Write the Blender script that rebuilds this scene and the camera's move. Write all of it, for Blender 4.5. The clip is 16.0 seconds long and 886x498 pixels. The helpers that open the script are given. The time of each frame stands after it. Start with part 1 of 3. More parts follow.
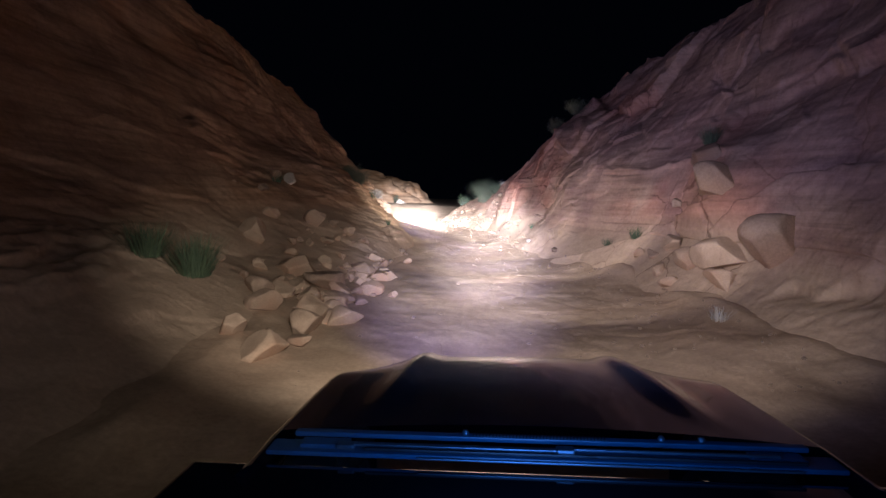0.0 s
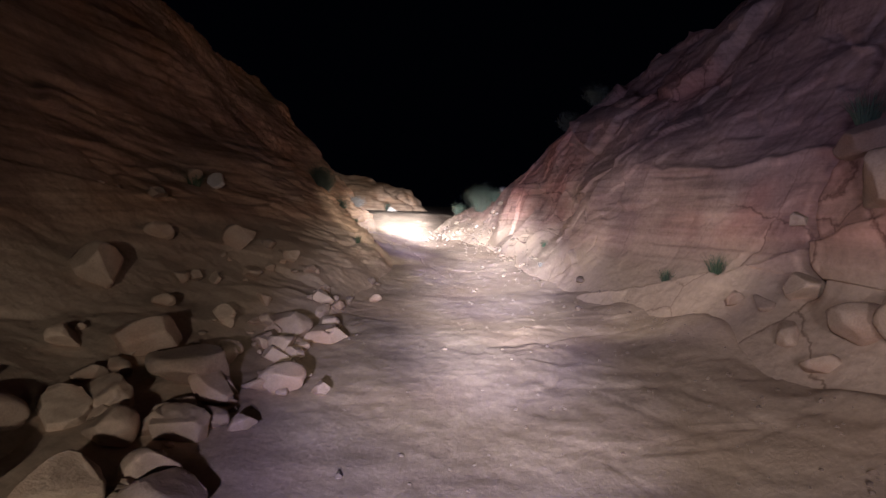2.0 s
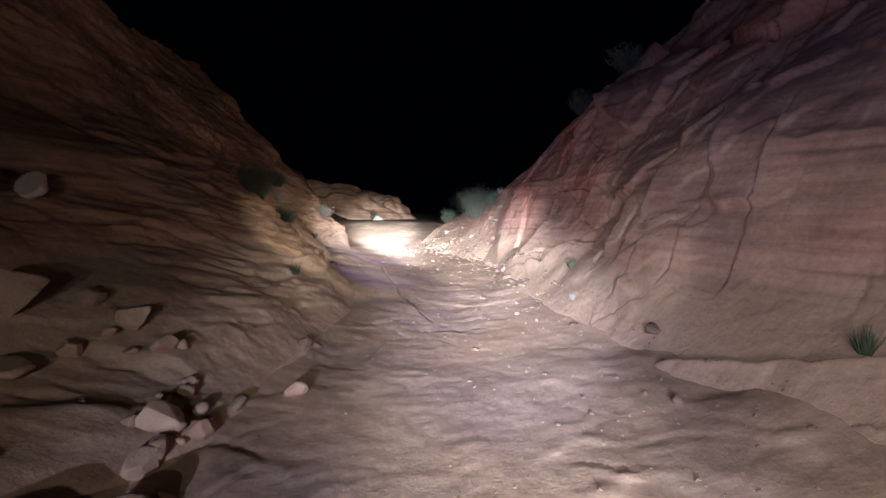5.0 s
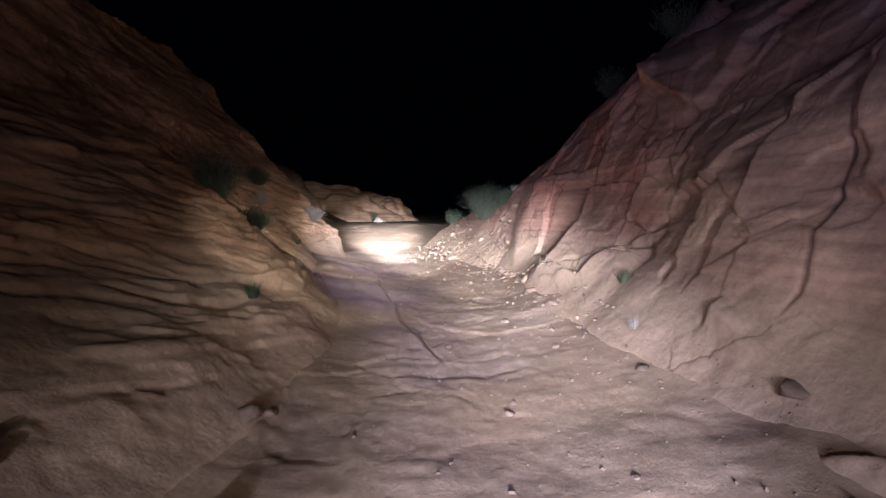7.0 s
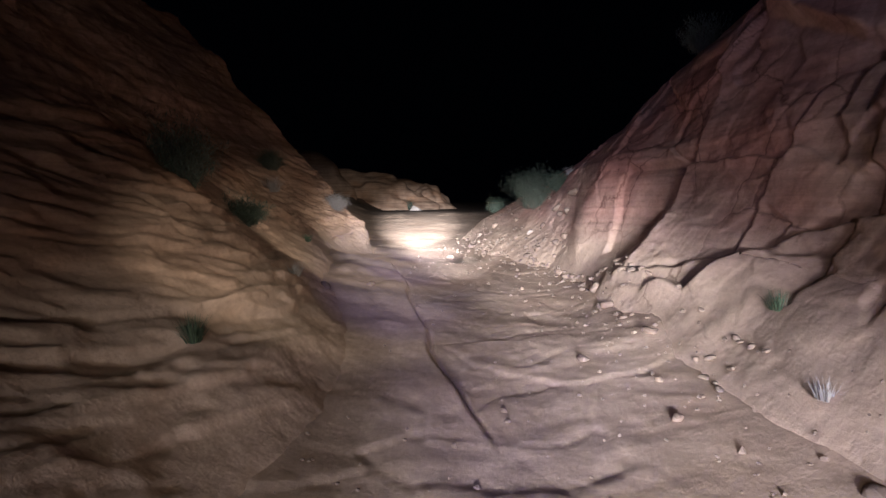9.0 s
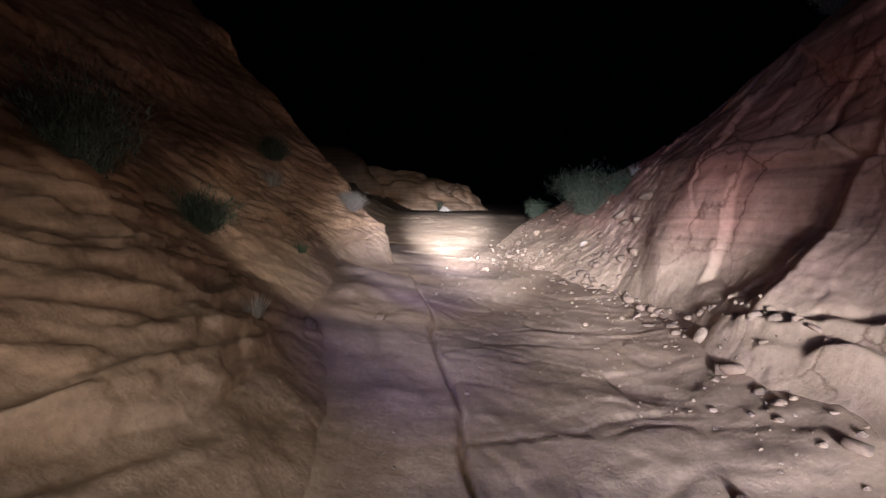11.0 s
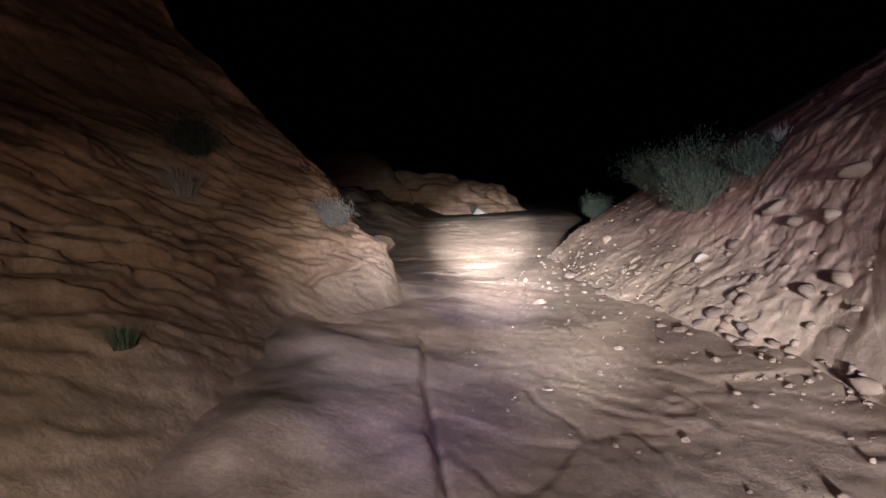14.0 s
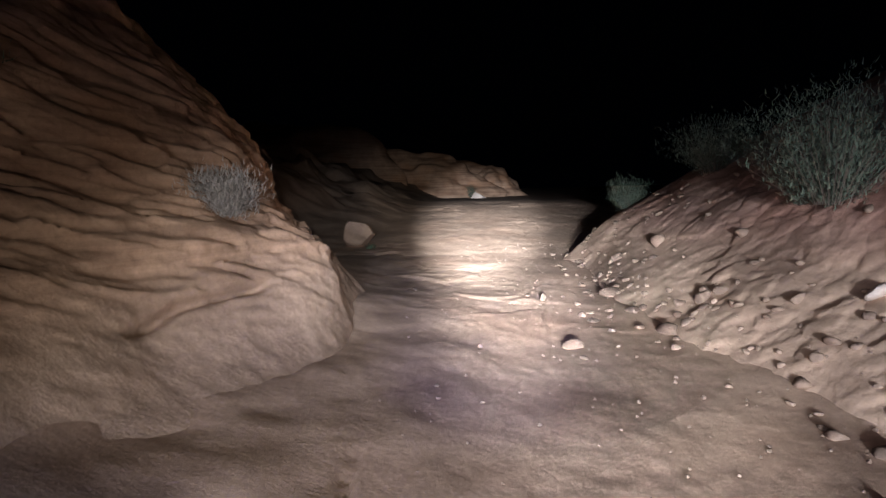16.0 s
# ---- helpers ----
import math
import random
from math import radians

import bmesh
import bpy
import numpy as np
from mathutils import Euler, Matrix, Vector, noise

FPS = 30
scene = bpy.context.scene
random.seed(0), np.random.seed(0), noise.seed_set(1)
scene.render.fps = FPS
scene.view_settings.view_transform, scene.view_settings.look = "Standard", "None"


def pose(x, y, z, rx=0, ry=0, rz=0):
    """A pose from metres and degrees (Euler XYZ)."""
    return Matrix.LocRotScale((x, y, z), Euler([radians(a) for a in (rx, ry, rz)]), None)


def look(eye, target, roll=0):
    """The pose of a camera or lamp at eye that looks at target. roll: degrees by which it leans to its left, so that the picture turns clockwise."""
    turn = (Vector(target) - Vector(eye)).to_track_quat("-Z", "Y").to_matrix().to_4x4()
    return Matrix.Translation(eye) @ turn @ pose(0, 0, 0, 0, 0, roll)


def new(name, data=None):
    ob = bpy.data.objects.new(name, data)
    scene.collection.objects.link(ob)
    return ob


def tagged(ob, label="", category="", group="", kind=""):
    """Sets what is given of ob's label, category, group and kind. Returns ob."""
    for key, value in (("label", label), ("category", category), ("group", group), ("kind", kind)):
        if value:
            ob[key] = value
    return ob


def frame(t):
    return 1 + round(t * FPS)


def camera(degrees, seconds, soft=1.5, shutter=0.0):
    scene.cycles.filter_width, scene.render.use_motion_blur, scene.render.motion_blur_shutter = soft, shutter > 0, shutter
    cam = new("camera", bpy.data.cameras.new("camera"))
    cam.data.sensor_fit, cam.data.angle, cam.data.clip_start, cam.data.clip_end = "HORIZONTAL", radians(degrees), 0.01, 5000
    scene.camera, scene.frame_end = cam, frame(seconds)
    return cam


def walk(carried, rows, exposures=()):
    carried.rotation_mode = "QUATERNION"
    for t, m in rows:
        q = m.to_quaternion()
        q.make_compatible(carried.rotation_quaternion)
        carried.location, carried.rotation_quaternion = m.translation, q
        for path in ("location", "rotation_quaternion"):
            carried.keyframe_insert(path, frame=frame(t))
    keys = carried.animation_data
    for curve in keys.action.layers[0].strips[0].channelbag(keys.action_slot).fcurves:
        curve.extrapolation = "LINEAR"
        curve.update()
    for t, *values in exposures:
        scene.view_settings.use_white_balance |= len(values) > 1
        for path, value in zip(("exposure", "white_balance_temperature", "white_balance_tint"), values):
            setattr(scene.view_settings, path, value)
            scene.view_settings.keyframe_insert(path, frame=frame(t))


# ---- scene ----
cam = camera(82.0, 16.0)
PATH = [
    (0, (-0.477, 0.212, 1.549), (-0.421, 1.804, 1.398), 2.0),
    (0.5, (-0.399, 1.304, 1.561), (-0.338, 2.898, 1.434), 2.5),
    (1, (-0.273, 2.384, 1.582), (-0.207, 3.977, 1.444), 1.5),
    (1.5, (-0.22, 3.153, 1.596), (-0.153, 4.746, 1.47), 2.4),
    (2, (-0.142, 3.95, 1.635), (-0.073, 5.544, 1.507), 2.2),
    (2.5, (-0.067, 4.734, 1.616), (0.019, 6.327, 1.492), 2.4),
    (3, (-0.014, 5.48, 1.598), (0.078, 7.073, 1.478), 2.3),
    (3.5, (0.105, 6.242, 1.648), (0.188, 7.835, 1.529), 1.6),
    (4, (0.21, 6.876, 1.689), (0.286, 8.47, 1.57), 0.6),
    (6.5, (0.178, 9.539, 1.64), (0.277, 11.134, 1.55), 0.2),
    (7, (0.202, 10.124, 1.65), (0.286, 11.718, 1.547), -0.3),
    (7.5, (0.221, 10.718, 1.663), (0.269, 12.313, 1.555), -1.0),
    (8, (0.228, 11.353, 1.669), (0.238, 12.947, 1.534), -0.9),
    (8.5, (0.24, 11.887, 1.682), (0.226, 13.481, 1.546), -1.1),
    (9, (0.212, 12.413, 1.693), (0.177, 14.006, 1.552), -0.7),
    (9.5, (0.187, 12.933, 1.697), (0.119, 14.526, 1.566), -0.4),
    (10, (0.141, 13.428, 1.715), (0.041, 15.02, 1.59), 0.4),
    (12.5, (-0.052, 17.202, 1.735), (-0.254, 18.78, 1.568), -1.7),
    (13, (-0.05, 17.926, 1.728), (-0.278, 19.502, 1.567), -4.3),
    (13.5, (-0.104, 18.402, 1.735), (-0.339, 19.978, 1.596), -3.7),
    (14, (-0.178, 18.895, 1.75), (-0.419, 20.471, 1.622), -2.7),
    (14.5, (-0.166, 19.606, 1.752), (-0.409, 21.183, 1.643), -5.6),
    (15, (-0.242, 20.484, 1.752), (-0.477, 22.062, 1.638), -5.8),
    (15.5, (-0.322, 21.35, 1.732), (-0.56, 22.926, 1.591), -5.4),
    (16, (-0.452, 22.102, 1.73), (-0.683, 23.675, 1.548), -1.1),
]
walk(cam, [(t, look(eye, target, roll)) for t, eye, target, roll in PATH],
     exposures=[(0.0, 0.3, 4600, 13), (0.5, -0.05, 4600, 13), (2.0, -0.25, 4600, 13), (4.0, -0.35, 4600, 13), (7.0, -0.75, 4600, 14),
                (10.0, -1.2, 4600, 14), (13.0, -1.45, 4600, 13), (16.0, -1.7, 4600, 13)])

# ---- night sky and lamps ----
world = bpy.data.worlds.new("night")
scene.world = world
world.use_nodes = True
world.node_tree.nodes["Background"].inputs[0].default_value = (0.012, 0.014, 0.022, 1)
world.node_tree.nodes["Background"].inputs[1].default_value = 0.03


def spot_beam(eye, target, watts, cone, blend, colour, size=0.07, wide=1.0):
    """A beam from eye to target; wide: how many times as far it spreads sideways as up and down."""
    data = bpy.data.lights.new("fixed_beam", "SPOT")
    data.energy, data.color, data.spot_size, data.spot_blend = watts, colour, radians(cone), blend
    data.shadow_soft_size = size
    ob = new("fixed_beam", data)
    ob.matrix_world = look(eye, target) @ Matrix.Diagonal((1.0, 1.0 / wide, 1.0, 1.0))
    return ob


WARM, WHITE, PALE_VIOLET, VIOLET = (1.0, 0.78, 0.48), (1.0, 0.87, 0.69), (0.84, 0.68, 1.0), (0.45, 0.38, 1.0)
# fixed stand-ins, added along the way for one light bar that moves with the vehicle: x, y, the tuned sideways aim of
# the floods, the strength of the flood lamps and of the driving lamps, and the place on which the main beam falls
STAND_IN_BARS = [
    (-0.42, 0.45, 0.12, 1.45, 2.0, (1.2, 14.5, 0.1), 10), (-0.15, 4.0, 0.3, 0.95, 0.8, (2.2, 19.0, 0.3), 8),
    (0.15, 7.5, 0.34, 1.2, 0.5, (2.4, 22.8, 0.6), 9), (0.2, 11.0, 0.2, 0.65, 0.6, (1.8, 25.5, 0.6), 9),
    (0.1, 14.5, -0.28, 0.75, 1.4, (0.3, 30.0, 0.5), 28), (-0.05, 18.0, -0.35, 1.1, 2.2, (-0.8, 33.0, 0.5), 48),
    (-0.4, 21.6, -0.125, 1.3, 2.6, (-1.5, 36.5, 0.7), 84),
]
for x, y, veer, flood, drive, aim, strength in STAND_IN_BARS:
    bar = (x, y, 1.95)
    spot_beam(bar, (x + 10 * veer, y + 10, -0.5), 500 * flood, 84, 0.45, WARM, 0.08, 2.2)
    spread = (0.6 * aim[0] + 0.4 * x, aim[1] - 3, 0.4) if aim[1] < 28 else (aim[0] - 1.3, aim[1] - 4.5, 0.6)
    spot_beam(bar, spread, 2700 * drive, 30, 1.0, WHITE, 0.08)
    spot_beam(bar, aim, 12.6 * strength * (Vector(aim) - Vector(bar)).length_squared, 16, 1.0, WHITE, 0.08)
    # violet fill, added to tint the upper walls and the near track
    spot_beam(bar, (x + 10 * (max(veer, 0.0) + 0.25), y + 10, 2.9), 190 * flood, 84, 0.9, PALE_VIOLET, 0.08)
    spot_beam(bar, (x + 4 * veer, y + 8, 0.0), 1250 * flood, 30, 1.0, VIOLET, 0.08)
# fill added to brighten the left side near the start
spot_beam((-0.42, 0.45, 1.95), (-3.4, 8.0, 0.6), 55, 80, 1.0, WARM, 0.08)
# the headlamps of the standing car, and a beam added to light the far end of the straight
for side in (-0.55, 0.55):
    spot_beam((-0.1 + side, 2.98, 0.75), (0.2 + side, 12.0, 0.3), 60, 110, 0.8, WARM)
spot_beam((-0.4, 21.6, 1.95), (-4.0, 50.0, 1.4), 26000, 22, 1.0, WARM, 0.1)

# ---- noise ----


def lattice(ix, iy, iz, seed):
    """A fixed random number in 0..1 for whole-numbered places."""
    h = (ix.astype(np.int64) * 374761393 + iy.astype(np.int64) * 668265263 + iz.astype(np.int64) * 2147483647 + seed * 974634777) & 0xFFFFFFFF
    h = ((h ^ (h >> 13)) * 1274126177) & 0xFFFFFFFF
    h = ((h ^ (h >> 16)) * 2246822519) & 0xFFFFFFFF
    return ((h ^ (h >> 15)) & 0xFFFFFF) / float(0xFFFFFF)


def value_noise(x, y, z, seed=0):
    ix, iy, iz = np.floor(x), np.floor(y), np.floor(z)
    fx, fy, fz = x - ix, y - iy, z - iz
    fx, fy, fz = (f * f * f * (f * (f * 6 - 15) + 10) for f in (fx, fy, fz))
    total = 0
    for a in (0, 1):
        for b in (0, 1):
            for c in (0, 1):
                weight = (fx if a else 1 - fx) * (fy if b else 1 - fy) * (fz if c else 1 - fz)
                total = total + weight * lattice(ix + a, iy + b, iz + c, seed)
    return total * 2 - 1


def layered(x, y, z, octaves=4, seed=0, fade=0.5):
    total, size = 0, 1.0
    for n in range(octaves):
        total = total + size * value_noise(x * 2**n, y * 2**n, z * 2**n, seed + n)
        size *= fade
    return total


def facets(x, y, z, seed=0, soft=0.06, tilt=0.9):
    """Broken rock: the distance to the nearest joint and the height of each block's own tilted face, eased over at the joints."""
    ix, iy, iz = np.floor(x), np.floor(y), np.floor(z)
    first, second = np.full(x.shape, 9.0), np.full(x.shape, 9.0)
    face, beside = np.zeros(x.shape), np.zeros(x.shape)
    for a in (-1, 0, 1):
        for b in (-1, 0, 1):
            for c in (-1, 0, 1):
                cx, cy, cz = ix + a, iy + b, iz + c
                r = [lattice(cx, cy, cz, seed + 37 * n) for n in range(3)]
                dx, dy, dz = (p - (q + 0.1 + 0.8 * f) for p, q, f in zip((x, y, z), (cx, cy, cz), r))
                own = 2 * lattice(cx, cy, cz, seed + 111) - 1 + tilt * ((2 * r[1] - 1) * dx + (2 * r[2] - 1) * dy)
                d = np.sqrt(dx * dx + dy * dy + dz * dz)
                near = d < first
                next_near = ~near & (d < second)
                second = np.where(near, first, np.where(next_near, d, second))
                beside = np.where(near, face, np.where(next_near, own, beside))
                face = np.where(near, own, face)
                first = np.where(near, d, first)
    joint = second - first
    share = 0.5 + 0.5 * smooth(0, soft, joint)
    return joint, face * share + beside * (1 - share)


def smooth(lo, hi, v):
    f = np.clip((v - lo) / (hi - lo), 0, 1)
    return f * f * (3 - 2 * f)


def blend_table(rows, heights, y, h):
    """The table's value between its rows (at y) and its columns (at h)."""
    ys = np.array([r[0] for r in rows])
    columns = np.array([r[1:] for r in rows])
    at_y = np.array([np.interp(y, ys, columns[:, n]) for n in range(columns.shape[1])])
    f = np.interp(h, heights, np.arange(len(heights)))
    n = np.clip(np.floor(f).astype(int), 0, len(heights) - 2)
    f = f - n
    pick = np.arange(y.size)
    return at_y[n, pick] * (1 - f) + at_y[n + 1, pick] * f


# ---- materials ----


def material(name, rough=0.9, metal=0.0):
    m = bpy.data.materials.new(name)
    m.use_nodes = True
    shader = m.node_tree.nodes["Principled BSDF"]
    shader.inputs["Roughness"].default_value, shader.inputs["Metallic"].default_value = rough, metal
    return m, m.node_tree.nodes, m.node_tree.links, shader


def node(nodes, kind, **values):
    n = nodes.new(kind)
    for key, value in values.items():
        n.inputs[key.replace("_", " ")].default_value = value
    return n


def ramp(nodes, links, source, stops):
    r = nodes.new("ShaderNodeValToRGB")
    while len(r.color_ramp.elements) < len(stops):
        r.color_ramp.elements.new(0.5)
    for e, (at, colour) in zip(r.color_ramp.elements, stops):
        e.position, e.color = at, (*colour, 1)
    links.new(source, r.inputs[0])
    return r


def mixed(nodes, links, a, b, factor, mode="MIX"):
    m = nodes.new("ShaderNodeMix")
    m.data_type, m.blend_type = "RGBA", mode
    if isinstance(factor, float):
        m.inputs[0].default_value = factor
    else:
        links.new(factor, m.inputs[0])
    for socket, value in ((m.inputs[6], a), (m.inputs[7], b)):
        if isinstance(value, tuple):
            socket.default_value = (*value, 1)
        else:
            links.new(value, socket)
    return m.outputs[2]


def stone_material(name, pale, dark, rust, scale, bands=0.0, per_piece=0.0, bump=0.5, cracks=0.0, dust=None):
    m, nodes, links, shader = material(name, 0.92)
    shader.inputs["Specular IOR Level"].default_value = 0.15
    where = nodes.new("ShaderNodeNewGeometry").outputs["Position"] if not per_piece else nodes.new("ShaderNodeTexCoord").outputs["Object"]
    big = node(nodes, "ShaderNodeTexNoise", Scale=scale, Detail=6.0, Roughness=0.62)
    fine = node(nodes, "ShaderNodeTexNoise", Scale=scale * 14, Detail=8.0, Roughness=0.7)
    patch = node(nodes, "ShaderNodeTexNoise", Scale=scale * 0.35, Detail=3.0, Roughness=0.5)
    for n in (big, fine, patch):
        links.new(where, n.inputs["Vector"])
    base = ramp(nodes, links, big.outputs["Fac"], [(0.3, dark), (0.62, pale)]).outputs[0]
    where_rust = ramp(nodes, links, patch.outputs["Fac"], [(0.48, (0, 0, 0)), (0.68, (1, 1, 1))]).outputs[0]
    base = mixed(nodes, links, base, rust, where_rust)
    if bands:
        stretch = node(nodes, "ShaderNodeMapping")
        stretch.inputs["Scale"].default_value = (0.25, 0.25, 5.0)
        stretch.inputs["Rotation"].default_value = (0.06, 0.16, 0)
        links.new(where, stretch.inputs["Vector"])
        strata = node(nodes, "ShaderNodeTexNoise", Scale=1.6, Detail=5.0, Roughness=0.6)
        links.new(stretch.outputs[0], strata.inputs["Vector"])
        shade = ramp(nodes, links, strata.outputs["Fac"], [(0.35, (0.55, 0.48, 0.44)), (0.6, (1.12, 1.05, 1.0))]).outputs[0]
        base = mixed(nodes, links, base, shade, bands, "MULTIPLY")
    grain = ramp(nodes, links, fine.outputs["Fac"], [(0.3, (0.72, 0.7, 0.68)), (0.7, (1.12, 1.1, 1.08))]).outputs[0]
    base = mixed(nodes, links, base, grain, 0.8, "MULTIPLY")
    if per_piece:
        info = nodes.new("ShaderNodeObjectInfo")
        tone = ramp(nodes, links, info.outputs["Random"], [(0.0, (0.72, 0.68, 0.66)), (1.0, (1.18, 1.14, 1.08))]).outputs[0]
        base = mixed(nodes, links, base, tone, per_piece, "MULTIPLY")
    if dust:
        # silt blown over the foot of the rock and caught on its ledges
        height = nodes.new("ShaderNodeSeparateXYZ")
        links.new(where, height.inputs[0])
        spread = nodes.new("ShaderNodeMath")
        spread.operation = "MULTIPLY_ADD"
        links.new(patch.outputs["Fac"], spread.inputs[0])
        spread.inputs[1].default_value = -1.6
        links.new(height.outputs["Z"], spread.inputs[2])
        cover = ramp(nodes, links, spread.outputs[0], [(0.0, (0.95, 0.95, 0.95)), (0.55, (0, 0, 0))]).outputs[0]
        base = mixed(nodes, links, base, mixed(nodes, links, dust, grain, 0.8, "MULTIPLY"), cover)
    links.new(base, shader.inputs["Base Color"])
    add = nodes.new("ShaderNodeMath")
    add.operation = "MULTIPLY_ADD"
    links.new(fine.outputs["Fac"], add.inputs[0])
    add.inputs[1].default_value = 0.45
    links.new(big.outputs["Fac"], add.inputs[2])
    if cracks:
        bend = nodes.new("ShaderNodeVectorMath")
        bend.operation = "MULTIPLY_ADD"
        links.new(big.outputs["Color"], bend.inputs[0])
        bend.inputs[1].default_value = (0.5, 0.5, 0.5)
        links.new(where, bend.inputs[2])
        edge = nodes.new("ShaderNodeTexVoronoi")
        edge.feature = "DISTANCE_TO_EDGE"
        edge.inputs["Scale"].default_value = cracks
        links.new(bend.outputs[0], edge.inputs["Vector"])
        gap = ramp(nodes, links, edge.outputs["Distance"], [(0.0, (0, 0, 0)), (0.022, (1, 1, 1))])
        # the dark of the open cracks is put into the colour
        crack_dark = ramp(nodes, links, edge.outputs["Distance"], [(0.0, (0.35, 0.3, 0.28)), (0.014, (1, 1, 1))])
        some = ramp(nodes, links, patch.outputs["Fac"], [(0.47, (0, 0, 0)), (0.6, (0.85, 0.85, 0.85))]).outputs[0]
        links.new(mixed(nodes, links, base, crack_dark.outputs[0], some, "MULTIPLY"), shader.inputs["Base Color"])
        deep = nodes.new("ShaderNodeMath")
        deep.operation = "MULTIPLY_ADD"
        links.new(gap.outputs[0], deep.inputs[0])
        deep.inputs[1].default_value = 0.1
        links.new(add.outputs[0], deep.inputs[2])
        add = deep
    relief = node(nodes, "ShaderNodeBump", Strength=bump, Distance=0.08)
    links.new(add.outputs[0], relief.inputs["Height"])
    links.new(relief.outputs[0], shader.inputs["Normal"])
    return m


SANDSTONE = stone_material("banded_sandstone", (0.49, 0.34, 0.215), (0.31, 0.202, 0.128), (0.42, 0.25, 0.135), 1.3, 0.7, 0.0, 0.45, 0.0, (0.43, 0.305, 0.2))
RED_ROCK = stone_material("jointed_red_rock", (0.47, 0.325, 0.23), (0.30, 0.19, 0.145), (0.40, 0.205, 0.14), 1.1, 0.55, 0.0, 0.4, 0.7, (0.43, 0.305, 0.2))
DIRT = stone_material("rocky_dirt", (0.48, 0.342, 0.224), (0.31, 0.213, 0.135), (0.39, 0.262, 0.165), 1.6, 0.0, 0.0, 0.28)
LOOSE = stone_material("loose_stone", (0.45, 0.33, 0.23), (0.32, 0.225, 0.152), (0.36, 0.232, 0.15), 2.2, 0.0, 0.9, 0.45)
RUBBLE = stone_material("rubble_stone", (0.27, 0.2, 0.142), (0.19, 0.14, 0.1), (0.22, 0.152, 0.105), 2.2, 0.0, 0.9, 0.4)
PALE = stone_material("pale_stone", (0.62, 0.54, 0.45), (0.48, 0.40, 0.32), (0.45, 0.34, 0.25), 2.2, 0.0, 0.4, 0.3)


def leaf_material(name, young, old):
    m, nodes, links, shader = material(name, 0.75)
    tone = nodes.new("ShaderNodeNewGeometry").outputs["Random Per Island"]
    links.new(ramp(nodes, links, tone, [(0.0, old), (1.0, young)]).outputs[0], shader.inputs["Base Color"])
    return m


SAGE = leaf_material("sage_leaves", (0.12, 0.14, 0.085), (0.045, 0.062, 0.036))
GREEN = leaf_material("green_blades", (0.095, 0.125, 0.055), (0.04, 0.055, 0.028))
BARK = leaf_material("shrub_bark", (0.12, 0.09, 0.06), (0.06, 0.045, 0.03))
DRY = leaf_material("dry_stalks", (0.46, 0.40, 0.33), (0.26, 0.22, 0.18))


def plain(name, colour, rough, metal=0.0, coat=0.0, mottle=0.15):
    m, nodes, links, shader = material(name, rough, metal)
    shader.inputs["Coat Weight"].default_value = coat
    shader.inputs["Coat Roughness"].default_value = 0.05
    dust = node(nodes, "ShaderNodeTexNoise", Scale=9.0, Detail=7.0, Roughness=0.65)
    links.new(nodes.new("ShaderNodeTexCoord").outputs["Object"], dust.inputs["Vector"])
    low = tuple(c * (1 - mottle) for c in colour)
    high = tuple(min(1, c * (1 + mottle) + 0.01 * mottle) for c in colour)
    links.new(ramp(nodes, links, dust.outputs["Fac"], [(0.35, low), (0.65, high)]).outputs[0], shader.inputs["Base Color"])
    return m


PAINT = plain("dark_blue_paint", (0.004, 0.005, 0.013), 0.22, 0.0, 0.5)
BLACK = plain("black_plastic", (0.008, 0.008, 0.01), 0.5)
# the blue light that falls on the cowl is put into its base colour
COWL = plain("blue_lit_plastic", (0.03, 0.055, 0.1), 0.4)
GLOSS = plain("glossy_black_dash", (0.004, 0.004, 0.005), 0.04, 0.0, 1.0, 0.05)
STEEL = plain("wiper_steel", (0.12, 0.14, 0.17), 0.4, 0.8)
RUBBER = plain("tyre_rubber", (0.018, 0.018, 0.018), 0.85)
LENS = plain("lamp_glass", (0.6, 0.6, 0.6), 0.08)


# ---- mesh helpers ----
def part(name, bm, mat, parent=None, label="", smooth_faces=False):
    me = bpy.data.meshes.new(name)
    bm.to_mesh(me)
    bm.free()
    if smooth_faces:
        me.shade_smooth()
    me.materials.append(mat)
    ob = new(name, me)
    if parent:
        ob.parent = parent
    if label:
        ob["label"] = label
    return ob


def sheet(name, grid, mat, flat=False):
    """A mesh object from a grid of places, rows by columns by 3."""
    rows, columns = grid.shape[:2]
    n = np.arange(rows * columns).reshape(rows, columns)
    faces = np.stack([n[:-1, :-1], n[:-1, 1:], n[1:, 1:], n[1:, :-1]], -1).reshape(-1, 4)
    me = bpy.data.meshes.new(name)
    me.vertices.add(rows * columns)
    me.vertices.foreach_set("co", grid.reshape(-1))
    me.loops.add(faces.size)
    me.loops.foreach_set("vertex_index", faces.reshape(-1))
    me.polygons.add(len(faces))
    me.polygons.foreach_set("loop_start", np.arange(0, faces.size, 4))
    me.update(calc_edges=True)
    if not flat:
        me.shade_smooth()
    me.materials.append(mat)
    return new(name, me)


def spaced(stops):
    """Places along a line: (start, end, step) after one another."""
    return np.concatenate([np.arange(a, b, step) for a, b, step in stops])


